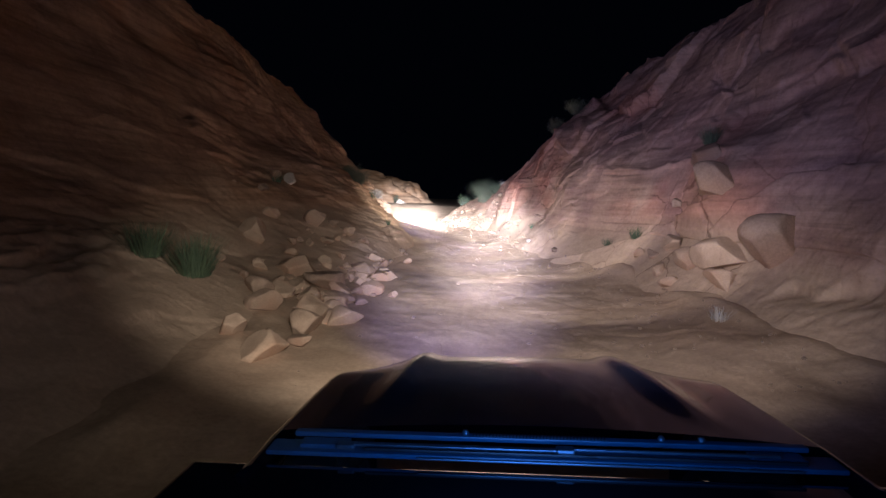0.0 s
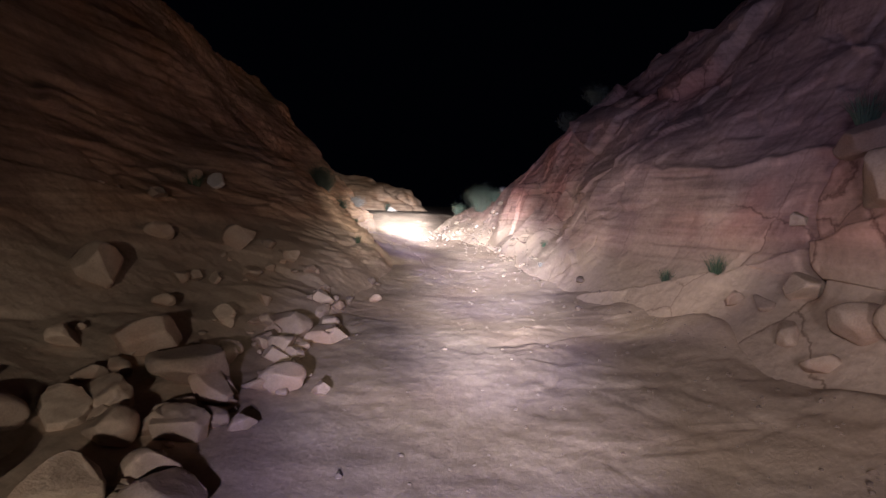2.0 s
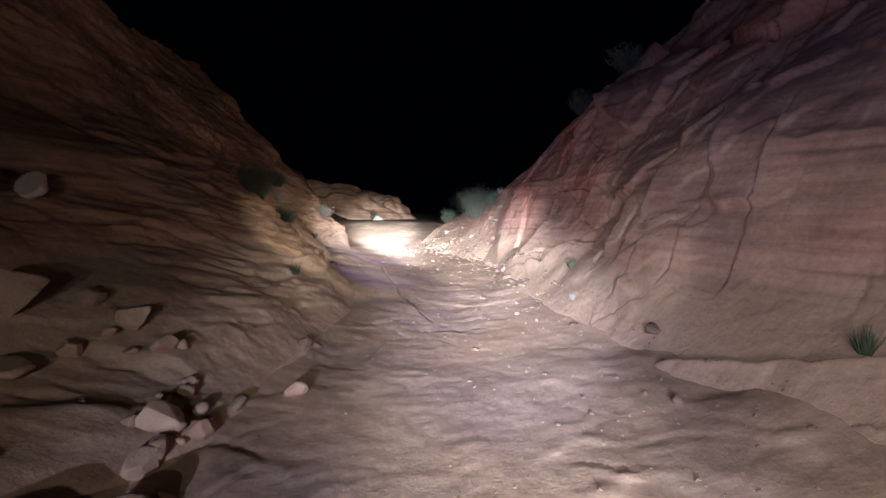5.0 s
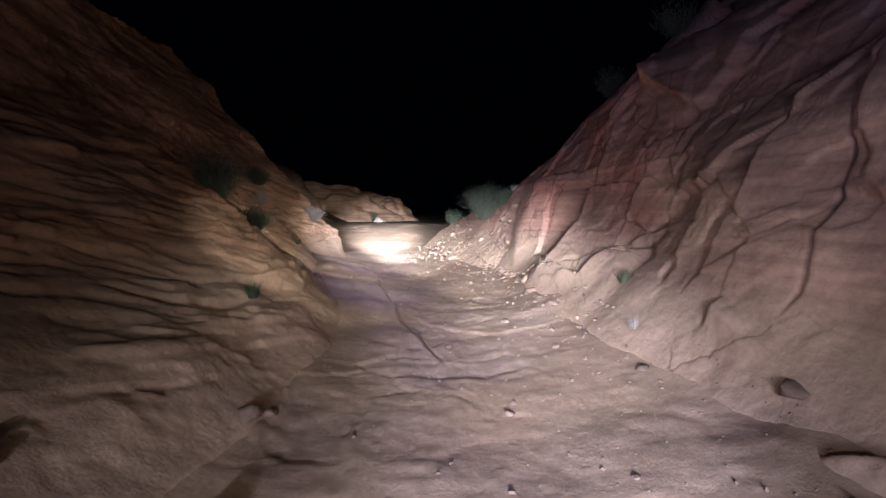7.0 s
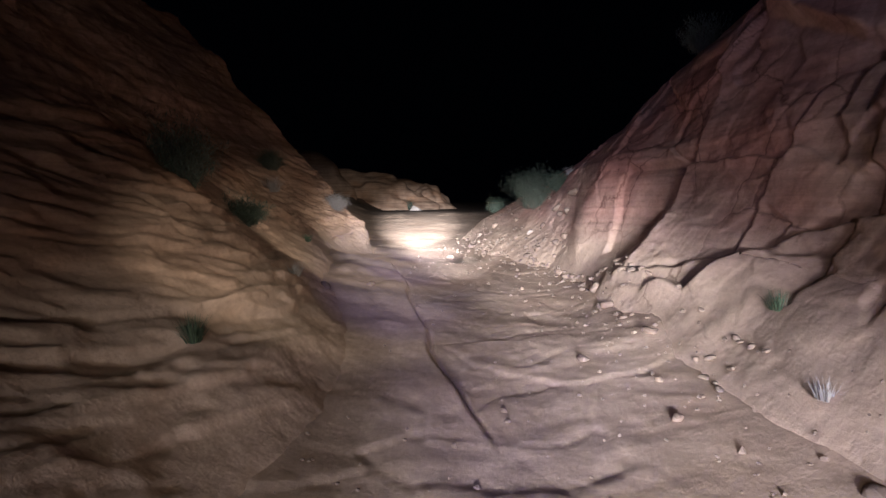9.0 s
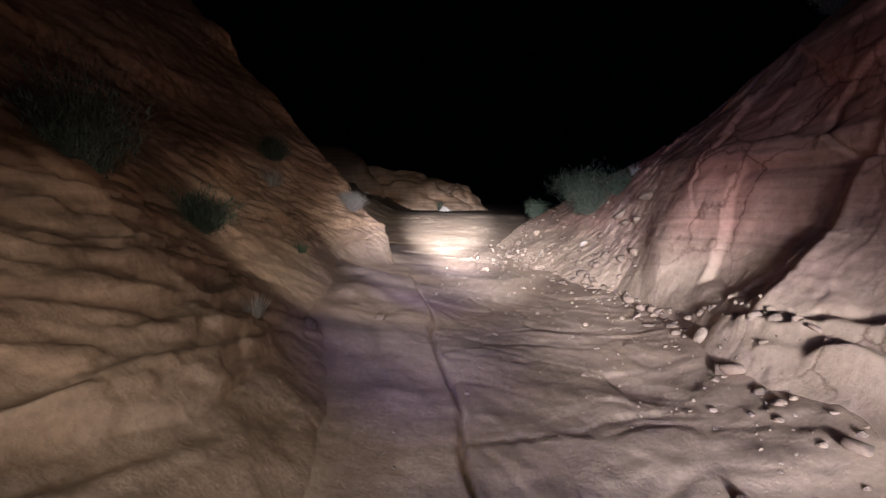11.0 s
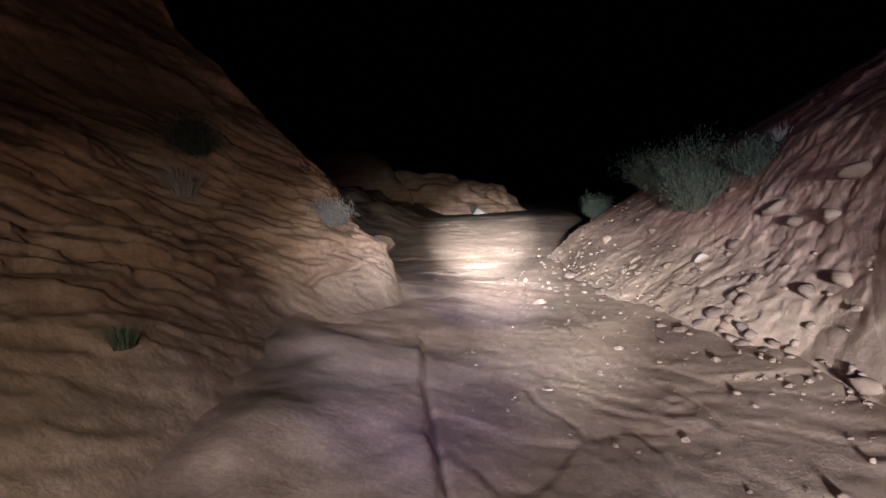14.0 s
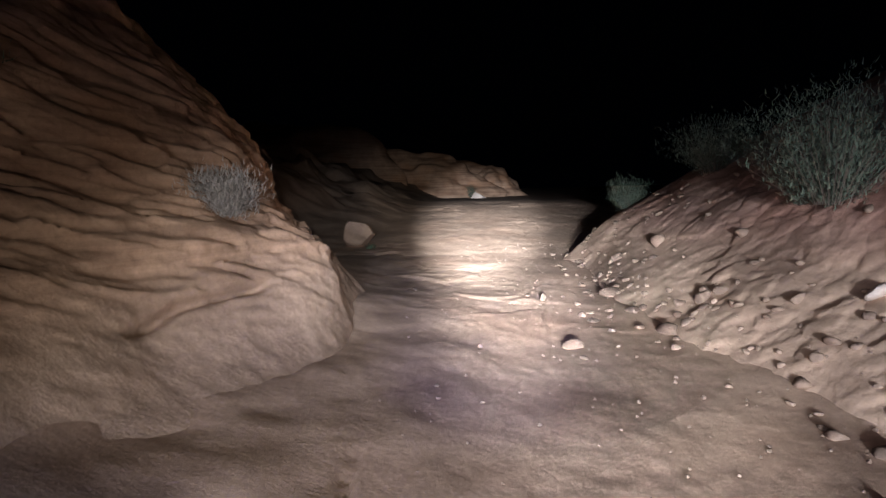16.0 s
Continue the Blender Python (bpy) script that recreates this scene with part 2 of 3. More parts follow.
# ---- ground ----
def road_height(x, y):
    level = np.interp(y, [-10, 6, 14, 18, 24, 34, 38, 42, 46, 50, 64, 90, 130], [0.0, -0.05, -0.1, 0.0, 0.1, 0.2, 0.45, 0.8, 1.05, 1.1, 1.0, 1.2, 2.0])
    bumps = 0.035 * layered(x * 0.5, y * 0.4, x * 0, 3, 3) + 0.006 * layered(x * 3.1, y * 2.6, x * 0, 3, 11) + 0.004 * layered(x * 9, y * 9, x * 0, 2, 15)
    bumps = bumps * (1 - 0.6 * smooth(46, 60, y))
    # flat slabs of bedrock with small broken steps between them
    u, v = x + 0.3 * value_noise(x * 1.3, y * 1.3, x * 0, 5), y + 0.3 * value_noise(x * 1.3, y * 1.3, x * 0, 6)
    joint, face = facets(u * 0.8, v * 1.3, x * 0 + 0.5, 21, 0.05, 0.7)
    chip, shard = facets(u * 2.6, v * 4.2, x * 0 + 0.5, 25, 0.1, 0.7)
    rocky = smooth(-0.25, 0.35, value_noise(x * 0.5, y * 0.35, x * 0, 9) + 0.3 * smooth(12, 15, y) * (1 - smooth(22, 24, y)))
    slabs = (1 - smooth(46, 60, y)) * (1 + 1.2 * smooth(28, 33, y)) * (rocky * (0.010 * face - 0.012 * (1 - smooth(0.0, 0.06, joint))) + (0.25 + 0.75 * rocky) * 0.006 * shard)
    # the cracked edge of the low smooth ledge beside the track
    rut_x = np.interp(y, [13, 15.5, 16.5, 18, 20, 22, 26, 28], [0.9, 0.65, 0.3, -0.05, -0.45, -0.8, -1.7, -2.2])
    off = x - rut_x + 0.05 * layered(y * 0.9, y * 0, y * 0, 4, 8)
    fade = smooth(15.6, 17.0, y) * (1 - smooth(23.5, 25.5, y))
    slabs = slabs * (1 - 0.8 * fade * smooth(0.1, -0.1, off))
    rut = fade * (-0.05 * np.exp(-((off - 0.02) / 0.022) ** 2) + 0.07 * smooth(0.03, -0.03, off) * np.exp(-np.clip(-off, 0, 9) / 1.2))
    # banks of silt against the foot of both walls
    right_foot = np.interp(y, [q[0] for q in RIGHT], [q[2] for q in RIGHT])
    left_foot = np.interp(y, [q[0] for q in LEFT], [q[2] for q in LEFT])
    stir = 1 + 0.3 * layered(x * 0.9, y * 0.6, x * 0, 3, 27)
    rise = 0.9 * (1 - smooth(13, 15.5, y))
    bank = (0.28 + 0.12 * rise - 0.2 * smooth(20, 23, y)) * np.exp(-np.clip(right_foot - x, 0, 9) / (0.55 + 0.45 * rise)) + (0.17 + 0.03 * smooth(15, 18, y)) * np.exp(-np.clip(x - left_foot, 0, 9) / (0.45 + 0.45 * smooth(15, 18, y))) + 0.2 * smooth(15, 18, y) * np.clip(left_foot - x, 0, 1.5)
    # the side of the straight climbs towards the mounds
    bank = bank * (1 - smooth(36, 45, y)) + smooth(34, 40, y) * 0.4 * np.clip(-4.6 - 0.09 * (y - 36) - x, 0, 7)
    return level + bumps + slabs + rut + bank * stir


# ---- canyon walls ----
RIGHT_H = [-0.3, 0.2, 1.0, 2.5, 4.0, 6.5]
RIGHT = [
    (-6, 2.7, 3.2, 3.8, 4.7, 5.7, 7.6),
    (7, 2.7, 3.3, 4.2, 4.9, 5.7, 7.4),
    (9, 2.7, 3.35, 4.3, 4.9, 5.5, 7.2),
    (12, 2.8, 3.35, 4.05, 4.6, 5.3, 7.2),
    (15, 2.4, 2.85, 3.5, 4.2, 5.0, 7.0),
    (18, 2.2, 2.55, 3.3, 3.7, 4.5, 6.8),
    (20, 2.2, 2.6, 3.0, 3.5, 4.3, 7.0),
    (24, 1.9, 2.4, 2.8, 3.3, 4.6, 8.0),
    (26, 1.1, 1.7, 2.5, 3.3, 5.0, 9.0),
    (29, 0.3, 0.8, 2.0, 3.5, 6.0, 10.0),
    (33, 0.0, 0.5, 1.3, 3.8, 7.0, 12.0),
    (37, 0.9, 1.5, 2.4, 5.0, 8.0, 13.0),
    (45, 4.0, 4.8, 6.5, 10.0, 13.0, 18.0),
    (60, 10.0, 12.0, 14.0, 18.0, 22.0, 28.0),
]
LEFT_H = [-0.3, 0.1, 0.6, 1.2, 2.0, 3.5, 7.0]
LEFT = [
    (-6, -1.9, -2.4, -3.4, -4.2, -5.2, -6.5, -9.0),
    (6, -1.8, -2.3, -3.5, -4.4, -5.4, -6.5, -8.6),
    (10, -1.6, -2.0, -3.3, -4.2, -5.0, -6.0, -8.2),
    (14, -1.0, -1.25, -2.0, -3.3, -4.6, -5.6, -7.8),
    (16, -0.8, -1.05, -1.65, -2.5, -3.6, -5.5, -7.8),
    (18, -0.6, -0.85, -1.4, -2.1, -2.95, -4.9, -7.7),
    (21, -0.2, -0.6, -1.85, -2.6, -3.6, -5.2, -7.8),
    (24, -0.8, -1.2, -2.3, -3.1, -4.1, -5.4, -8.0),
    (27, -1.8, -2.1, -2.45, -2.75, -3.35, -4.7, -7.4),
    (29, -2.4, -2.7, -3.0, -3.3, -3.9, -5.3, -8.2),
    (31, -3.4, -3.8, -4.2, -4.7, -5.4, -7.0, -10.5),
    (34, -6.5, -7.2, -8.0, -9.0, -10.5, -13.0, -17.0),
    (60, -15.0, -16.0, -17.0, -18.5, -20.0, -23.0, -28.0),
]


gx = spaced([(-60, -12, 4), (-12, -4, 0.4), (-4, -1.3, 0.05), (-1.3, 1.3, 0.025), (1.3, 4.4, 0.045), (4.4, 12, 0.4), (12, 61, 4)])
gy = spaced([(-30, -4, 2), (-4, 4, 0.12), (4, 34, 0.045), (34, 46, 0.08), (46, 52, 0.25), (52, 100, 1), (100, 400, 20)])
GX, GY = np.meshgrid(gx, gy)
flat_x, flat_y = GX.ravel(), GY.ravel()
ground = sheet("ground", np.stack([flat_x, flat_y, road_height(flat_x, flat_y)], -1).reshape(*GX.shape, 3), DIRT)
tagged(ground, "uneven tan dirt track over slabs of bedrock", "ground", kind="structure")


def between(lo, hi, ease, v):
    return smooth(lo - ease, lo + ease, v) * (1 - smooth(hi - ease, hi + ease, v))


def along(x, h, shape):
    """The length along the slope, from its foot up, at each place of a wall's grid."""
    X, H = x.reshape(shape), h.reshape(shape)
    step = np.hypot(np.diff(X, axis=1), np.diff(H, axis=1))
    return np.concatenate([np.zeros((shape[0], 1)), np.cumsum(step, axis=1)], axis=1).ravel()


def pushed(x, y, h, out, shape, side):
    """The wall's grid, each place moved out by its amount, square to the slope. side: the way in x to which the wall faces."""
    grid = np.stack([x, y, h], -1).reshape(*shape, 3)
    facing = np.cross(np.gradient(grid, axis=0), np.gradient(grid, axis=1))
    facing = facing / np.linalg.norm(facing, axis=-1, keepdims=True)
    facing = facing * np.where(facing[..., :1] * side > 0, 1, -1)
    return grid + facing * out.reshape(*shape, 1)


def wall_right():
    ys = spaced([(-6, 4, 0.12), (4, 31, 0.026), (31, 36, 0.05), (36, 62, 0.2)])
    hs = spaced([(-0.3, 2.6, 0.02), (2.6, 4.4, 0.032), (4.4, 6.51, 0.08)])
    H, Y = np.meshgrid(hs, ys)
    h, y = H.ravel(), Y.ravel()
    x = blend_table(RIGHT, RIGHT_H, y, h)
    x = x + 0.25 * layered(y * 0.35, h * 0.5, h * 0, 2, 41) * (1 - 0.6 * smooth(22, 24, y))
    up = along(x, h, H.shape)
    warp = 0.08 * layered(y * 1.1, up * 1.1, h * 0, 3, 51)
    apron = smooth(0.45, 0.95, h + 0.12 * value_noise(y * 0.9, y * 0, y * 0, 43))
    slab = between(8.4, 13.3, 0.4, y) * (1 - smooth(2.5, 2.9, h))
    step = h - (0.62 + 0.17 * (20.2 - y) + 0.07 * layered(y * 1.7, y * 0, y * 0, 3, 47))
    face = between(20.0, 24.0, 0.3, y)
    rubble = smooth(23.4, 25.2, y + 0.5 * h)
    jointed = between(13.3, 19.8, 0.3, y)
    crown = smooth(2.4, 3.2, h + 0.3 * value_noise(y * 0.5, y * 0, y * 0, 45))
    # great blocks, then the stones that they break into, then chips
    joint, block = facets(y * 0.4 + warp, up * 0.5 + 0.07 * y + warp, h * 0, 61, 0.03, 0.8)
    much = 0.06 + 0.08 * jointed + 0.06 * crown + 0.10 * (1 - smooth(7.6, 8.4, y)) - 0.045 * slab - 0.04 * face
    gap = smooth(-0.2, 0.3, value_noise(y * 0.8, up * 0.8, h * 0, 65))
    out = apron * (1 - 0.75 * rubble) * (much * block - 0.04 * (1 - smooth(0, 0.03, joint)) * gap * (1 - 0.8 * slab))
    joint2, stone_face = facets(y * 1.5 + warp, up * 1.9 + 0.2 * y + warp, h * 0, 71, 0.05)
    much = 0.008 + 0.013 * jointed * apron + 0.03 * crown + 0.004 * rubble - 0.005 * slab - 0.004 * face
    out = out + much * stone_face * (0.35 + 0.65 * apron) - 0.3 * much * (1 - smooth(0, 0.05, joint2)) * gap
    joint3, chip = facets(y * 5.0 + 2 * warp, up * 5.6 + 0.6 * y, h * 0, 95, 0.12)
    broken = smooth(-0.1, 0.5, value_noise(y * 0.7, up * 0.9, h * 0, 97))
    out = out + (0.002 + 0.008 * broken * (1 - 0.7 * slab - 0.6 * face) + 0.003 * rubble) * chip - 0.004 * rubble * (1 - smooth(0, 0.25, joint3))
    # beds across the smooth slab and the face
    bed = h + 0.05 * y + 0.12 * value_noise(y * 0.5, h * 0.5, x, 75)
    _, course = facets(y * 0.22, bed * 3.4, x * 0.1, 77, 0.12, 0.5)
    out = out + apron * (0.01 + 0.02 * slab + 0.012 * face) * course * (1 - rubble)
    out = out + 0.024 * layered(y * 1.1, up * 1.1, h * 0, 4, 81) + 0.003 * layered(y * 11, up * 11, h * 0, 3, 91)
    # the corner that stands out before the pink face
    out = out + apron * 0.14 * smooth(16.8, 19.4, y) * (1 - smooth(19.8, 20.05, y + 0.08 * value_noise(h * 1.5, h * 0, h * 0, 66))) * (1 - 0.6 * crown)
    out = out + between(17.0, 20.3, 0.3, y) * (0.11 * smooth(0.05, -0.04, step) * np.exp(-np.clip(-step, 0, 9) / 0.6) - 0.03 * np.exp(-((step - 0.05) / 0.04) ** 2))
    # the hollow panel under its lintel
    panel = between(20.15, 21.6, 0.06, y + 0.05 * value_noise(h * 2, h * 0, h * 0, 48)) * between(0.8, 2.3, 0.08, h)
    out = out - 0.1 * panel + 0.05 * between(20.0, 22.5, 0.1, y) * between(2.3, 2.6, 0.06, h + 0.04 * value_noise(y * 3, y * 0, y * 0, 49))
    # the cleft beside the broken blocks, the ledge below the smooth slab, the pale ridge across it and its upright joints
    cleft = y - (9.2 + 0.3 * (h - 1.4) + 0.12 * layered(h * 1.3, h * 0, h * 0, 4, 83))
    high = smooth(0.7, 1.2, h)
    out = out + high * (0.2 * smooth(0.05, -0.12, cleft) - 0.28 * np.exp(-((cleft - 0.08) / 0.1) ** 2))
    lip = h - (0.77 + 0.34 * (10.99 - y) + 0.06 * layered(y * 2, y * 0, y * 0, 3, 84))
    out = out + between(8.5, 13.3, 0.3, y) * 0.16 * smooth(0.03, -0.03, lip) * np.exp(-np.clip(-lip, 0, 9) / 0.5)
    out = out + slab * 0.07 * np.exp(-((h - 2.4 - 0.06 * layered(y * 1.2, y * 0, y * 0, 3, 85)) / 0.06) ** 2)
    for at, lean, depth in ((13.4, 0.1, 0.10), (14.3, 0.15, 0.16), (15.4, -0.1, 0.10), (16.1, 0.2, 0.12), (16.8, 0.1, 0.16), (18.1, -0.15, 0.1)):
        split = y - at - lean * (h - 1.6) - 0.06 * layered(h * 1.7, h * 0 + at, h * 0, 4, 86)
        out = out + high * (1 - smooth(2.6, 3.2, h)) * (0.07 * smooth(0.02, -0.03, split) * np.exp(-np.clip(-split, 0, 9) / 0.5) - 0.45 * depth * np.exp(-(split / 0.028) ** 2))
    ob = sheet("wall_right", pushed(x, y, h, out, H.shape, -1), RED_ROCK)
    return tagged(ob, "steep jointed wall of reddish tan rock", "rock wall", kind="structure")


def wall_left():
    ys = spaced([(-6, 4, 0.12), (4, 31, 0.03), (31, 62, 0.3)])
    hs = spaced([(-0.3, 3.2, 0.02), (3.2, 7.01, 0.06)])
    H, Y = np.meshgrid(hs, ys)
    h, y = H.ravel(), Y.ravel()
    x = blend_table(LEFT, LEFT_H, y, h)
    x = x + 0.28 * layered(y * 0.3, h * 0.6, h * 0, 2, 141)
    # thin beds that weather back by different amounts and break off in flakes
    bed = h + 0.09 * y + 0.2 * np.clip(y - 18, 0, 11) + 0.14 * x + 0.12 * layered(y * 0.5, h * 0.5, x * 0.5, 2, 151)
    rough = smooth(-0.3, 0.35, value_noise(y * 0.4, h * 0.7, x * 0.4, 175) + 0.45 * smooth(15, 18, y) * smooth(0.3, 0.8, h) - 0.25 * (1 - smooth(12, 14, y)))
    foot = smooth(0.05, 0.5, h)
    smooth_foot = 1 - 0.8 * smooth(19, 22, y) * (1 - smooth(0.8, 1.4, h))
    joint, course = facets(y * 0.28 + 0.3 * bed, bed * 2.3, x * 0.25, 161, 0.05, 0.5)
    out = foot * (0.028 + 0.028 * rough) * course - foot * 0.02 * rough * (1 - smooth(0, 0.05, joint))
    _, ledge = facets(y * 0.7 + 0.4 * bed, bed * 6.5, x * 0.5, 171, 0.08, 0.6)
    out = out + foot * (0.008 + 0.034 * rough) * ledge
    _, flake = facets(y * 3.2 + 1.2 * bed, bed * 13.0, x * 1.2, 186, 0.15, 0.6)
    out = out + foot * (0.003 + 0.02 * rough + 0.022 * smooth(16, 18, y) * smooth(0.5, 0.9, h)) * flake
    out = out * smooth_foot
    # a long slit under a thin ledge
    out = out - 0.14 * between(24.9, 26.0, 0.15, y) * np.exp(-((h - 0.98 - 0.08 * (y - 25.4) - 0.03 * value_noise(y * 3, y * 0, y * 0, 195)) / 0.03) ** 2)
    out = out + 0.035 * layered(y * 1.2, h * 1.2, x * 1.2, 4, 191) + 0.004 * layered(y * 11, h * 11, x * 11, 2, 197)
    ob = sheet("wall_left", pushed(x, y, h, out, H.shape, 1)[:, ::-1], SANDSTONE)
    return tagged(ob, "sloping wall of thin-bedded tan sandstone", "rock wall", kind="structure")


right_wall = wall_right()
left_wall = wall_left()

# ---- resting places ----
from mathutils.bvhtree import BVHTree


def tree_of(ob):
    return BVHTree.FromPolygons([v.co for v in ob.data.vertices], [p.vertices for p in ob.data.polygons])


SURFACES = [tree_of(ob) for ob in (ground, right_wall, left_wall)]


def rest(x, y):
    """The height of the highest surface at a place, and its slope's normal."""
    best, facing = 0.0, Vector((0, 0, 1))
    for n, surface in enumerate(SURFACES):
        place, normal, _, _ = surface.ray_cast(Vector((x, y, 12)), Vector((0, 0, -1)))
        if place and (n == 0 or place.z > best):
            best, facing = place.z, normal if normal.z > 0 else -normal
    return best, facing


# ---- loose stones ----
def stone_mesh(seed, flatness, cuts=14, detail=3):
    rng = random.Random(seed)
    bm = bmesh.new()
    bmesh.ops.create_icosphere(bm, subdivisions=detail, radius=0.5)
    planes = []
    for _ in range(cuts):
        way = Vector((rng.gauss(0, 1), rng.gauss(0, 1), rng.gauss(0, 1))).normalized()
        planes.append((way, rng.uniform(0.24, 0.4)))
    for v in bm.verts:
        co = v.co.copy()
        for way, far in planes:
            over = co.dot(way) - far
            if over > 0:
                co -= way * over * 0.99
        co *= 1 + 0.035 * noise.noise(co * 6 + Vector((seed, 0, 0)))
        v.co = Vector((co.x * 1.15, co.y, co.z * flatness))
    me = bpy.data.meshes.new("stone")
    bm.to_mesh(me)
    bm.free()
    me.shade_smooth()
    return me


STONES = [stone_mesh(n, 0.6 + 0.07 * (n % 6), 10, 4) for n in range(12)]
for me in STONES:
    me.materials.append(LOOSE)
SMALL = [stone_mesh(40 + n, 0.55 + 0.07 * (n % 5), 10, 2) for n in range(8)]
for me in SMALL:
    me.materials.append(LOOSE)


def block_mesh(seed, flatness):
    """A slab-like block with chipped corners and softened edges, about a metre long."""
    rng = random.Random(seed)
    bm = bmesh.new()
    bmesh.ops.create_cube(bm, size=1)
    for v in bm.verts:
        v.co = Vector((v.co.x * 1.1 + rng.uniform(-0.12, 0.12), v.co.y * rng.uniform(0.62, 0.9), v.co.z * flatness * rng.uniform(0.8, 1.15)))
    for n in range(11):
        way = Vector((rng.choice((-1, 1)) * rng.uniform(0.4, 1), rng.choice((-1, 1)) * rng.uniform(0.4, 1), rng.uniform(-0.3, 1.0))).normalized()
        far = max(v.co.dot(way) for v in bm.verts)
        cut = bmesh.ops.bisect_plane(bm, geom=bm.verts[:] + bm.edges[:] + bm.faces[:], plane_co=way * far * rng.uniform(0.72, 0.92), plane_no=way, clear_outer=True)
        edges = [g for g in cut["geom_cut"] if isinstance(g, bmesh.types.BMEdge)]
        bmesh.ops.contextual_create(bm, geom=edges)
    bmesh.ops.recalc_face_normals(bm, faces=bm.faces[:])
    bmesh.ops.bevel(bm, geom=bm.edges[:], offset=0.035, segments=2, affect="EDGES", profile=0.6, clamp_overlap=True)
    bmesh.ops.triangulate(bm, faces=bm.faces[:])
    bmesh.ops.subdivide_edges(bm, edges=[e for e in bm.edges if e.calc_length() > 0.1], cuts=3, use_grid_fill=True)
    for v in bm.verts:
        v.co += v.normal * (0.05 * noise.noise(v.co * 3 + Vector((seed, 0, 0))) + 0.03 * noise.noise(v.co * 9 + Vector((seed, 4, 0))))
    me = bpy.data.meshes.new("stone")
    bm.to_mesh(me)
    bm.free()
    me.shade_smooth()
    me.materials.append(LOOSE)
    return me


BLOCKS = [block_mesh(20 + n, 0.38 + 0.06 * (n % 5)) for n in range(12)]
RUBBLE_STONES = [stone_mesh(60 + n, 0.5 + 0.07 * (n % 6), 12, 2) for n in range(10)]
for me in RUBBLE_STONES:
    me.materials.append(RUBBLE)


def stone(x, y, size, seed, label, group, name="rock", mesh=None, tilt=25, sink=0.12):
    rng = random.Random(seed)
    me = mesh or (STONES if size > 0.16 else SMALL)[rng.randrange(8)]
    ob = new(name, me)
    z, _ = rest(x, y)
    low = min(v.co.z for v in me.vertices)
    turn = (rng.uniform(-tilt, tilt), rng.uniform(-tilt, tilt), rng.uniform(0, 360))
    ob.matrix_world = pose(x, y, z - (low + sink) * size, *turn) @ Matrix.Scale(size, 4)
    return tagged(ob, label, "rock", group)


# the pile at the foot of the sloping wall: x, y, size
PILE = [
    (-1.72, 10.2, 0.66), (-1.29, 10.16, 0.42), (-1.33, 8.4, 0.45), (-0.97, 8.34, 0.2), (-1.61, 9.4, 0.38), (-1.85, 9.63, 0.3),
    (-1.96, 8.21, 0.72), (-2.55, 8.54, 0.62), (-1.76, 8.0, 0.42), (-1.72, 7.37, 0.3), (-3.08, 12.29, 0.54), (-4.45, 13.74, 0.38),
    (-1.48, 6.5, 0.5), (-1.85, 6.3, 0.48), (-2.65, 6.91, 0.43), (-2.42, 6.4, 0.4), (-1.8, 5.86, 0.46), (-2.46, 7.3, 0.34),
    (-1.95, 4.9, 0.5), (-2.35, 5.25, 0.36), (-1.72, 5.35, 0.27), (-2.29, 7.5, 0.34), (-2.04, 7.1, 0.33), (-3.54, 9.43, 0.56), (-0.9, 12.68, 0.2), (-4.21, 11.96, 0.32), (-1.4, 7.59, 0.22),
]
for n, (x, y, size) in enumerate(PILE):
    stone(x, y, size * 1.02, 100 + n, "angular tan rock in a tumbled pile below the slope" if size > 0.35 else "small tan rock among a tumbled pile", "rocks in the tumbled pile", mesh=(BLOCKS[n % 12] if n % 4 == 1 else STONES[n % 12]) if size > 0.25 else None, sink=0.12)
tagged(stone(-4.15, 14.1, 0.4, 140, "", "", mesh=STONES[4].copy()), "pale grey rock lying high on the rubble", "rock", "rocks in the tumbled pile").data.materials[0] = PALE
rng = random.Random(7)
for n in range(120):
    y = rng.uniform(6.4, 12.8)
    x = -1.2 - 0.3 * (y < 8) - abs(rng.gauss(0, 1.0)) * (0.7 + 0.1 * (y - 5))
    stone(x, y, rng.choice([0.08, 0.1, 0.14, 0.18, 0.22, 0.27, 0.32]) * rng.uniform(0.8, 1.2), 200 + n, "small tan rock among a tumbled pile", "rocks in the tumbled pile")

# stones fallen along the foot of the steep wall: the larger ones singly, the rest as scree
fallen = []
for n in range(190):
    y = rng.choice([rng.uniform(16.5, 22.5), rng.uniform(20, 34), rng.uniform(23, 31)])
    foot = float(np.interp(y, [16, 20, 24, 26, 29, 33], [2.45, 2.45, 2.1, 1.6, 0.8, 0.5]))
    fallen.append((min(0.34, 0.06 + rng.expovariate(15)), min(foot + rng.gauss(0.25, 0.4), foot + (0.3 if y < 24.5 else 2.0)), y))
for n in range(110):
    y = rng.uniform(23.5, 33.5)
    foot = float(np.interp(y, [16, 20, 24, 26, 29, 33], [2.45, 2.45, 2.2, 1.6, 0.8, 0.5]))
    fallen.append((min(0.34, 0.06 + rng.expovariate(17)), foot + 0.1 + float(np.interp(y, [23.5, 26, 28], [0.4, 1.2, 2.4])) * rng.random() ** 1.6, y))
fallen.sort(reverse=True)
for n, (size, x, y) in enumerate(fallen[:100]):
    stone(x, y, size, 400 + n, "rounded tan stone on the rubble slope" if size > 0.16 else "small tan stone on the rubble slope", "stones on the rubble slope", mesh=RUBBLE_STONES[n % 10], sink=0.36)


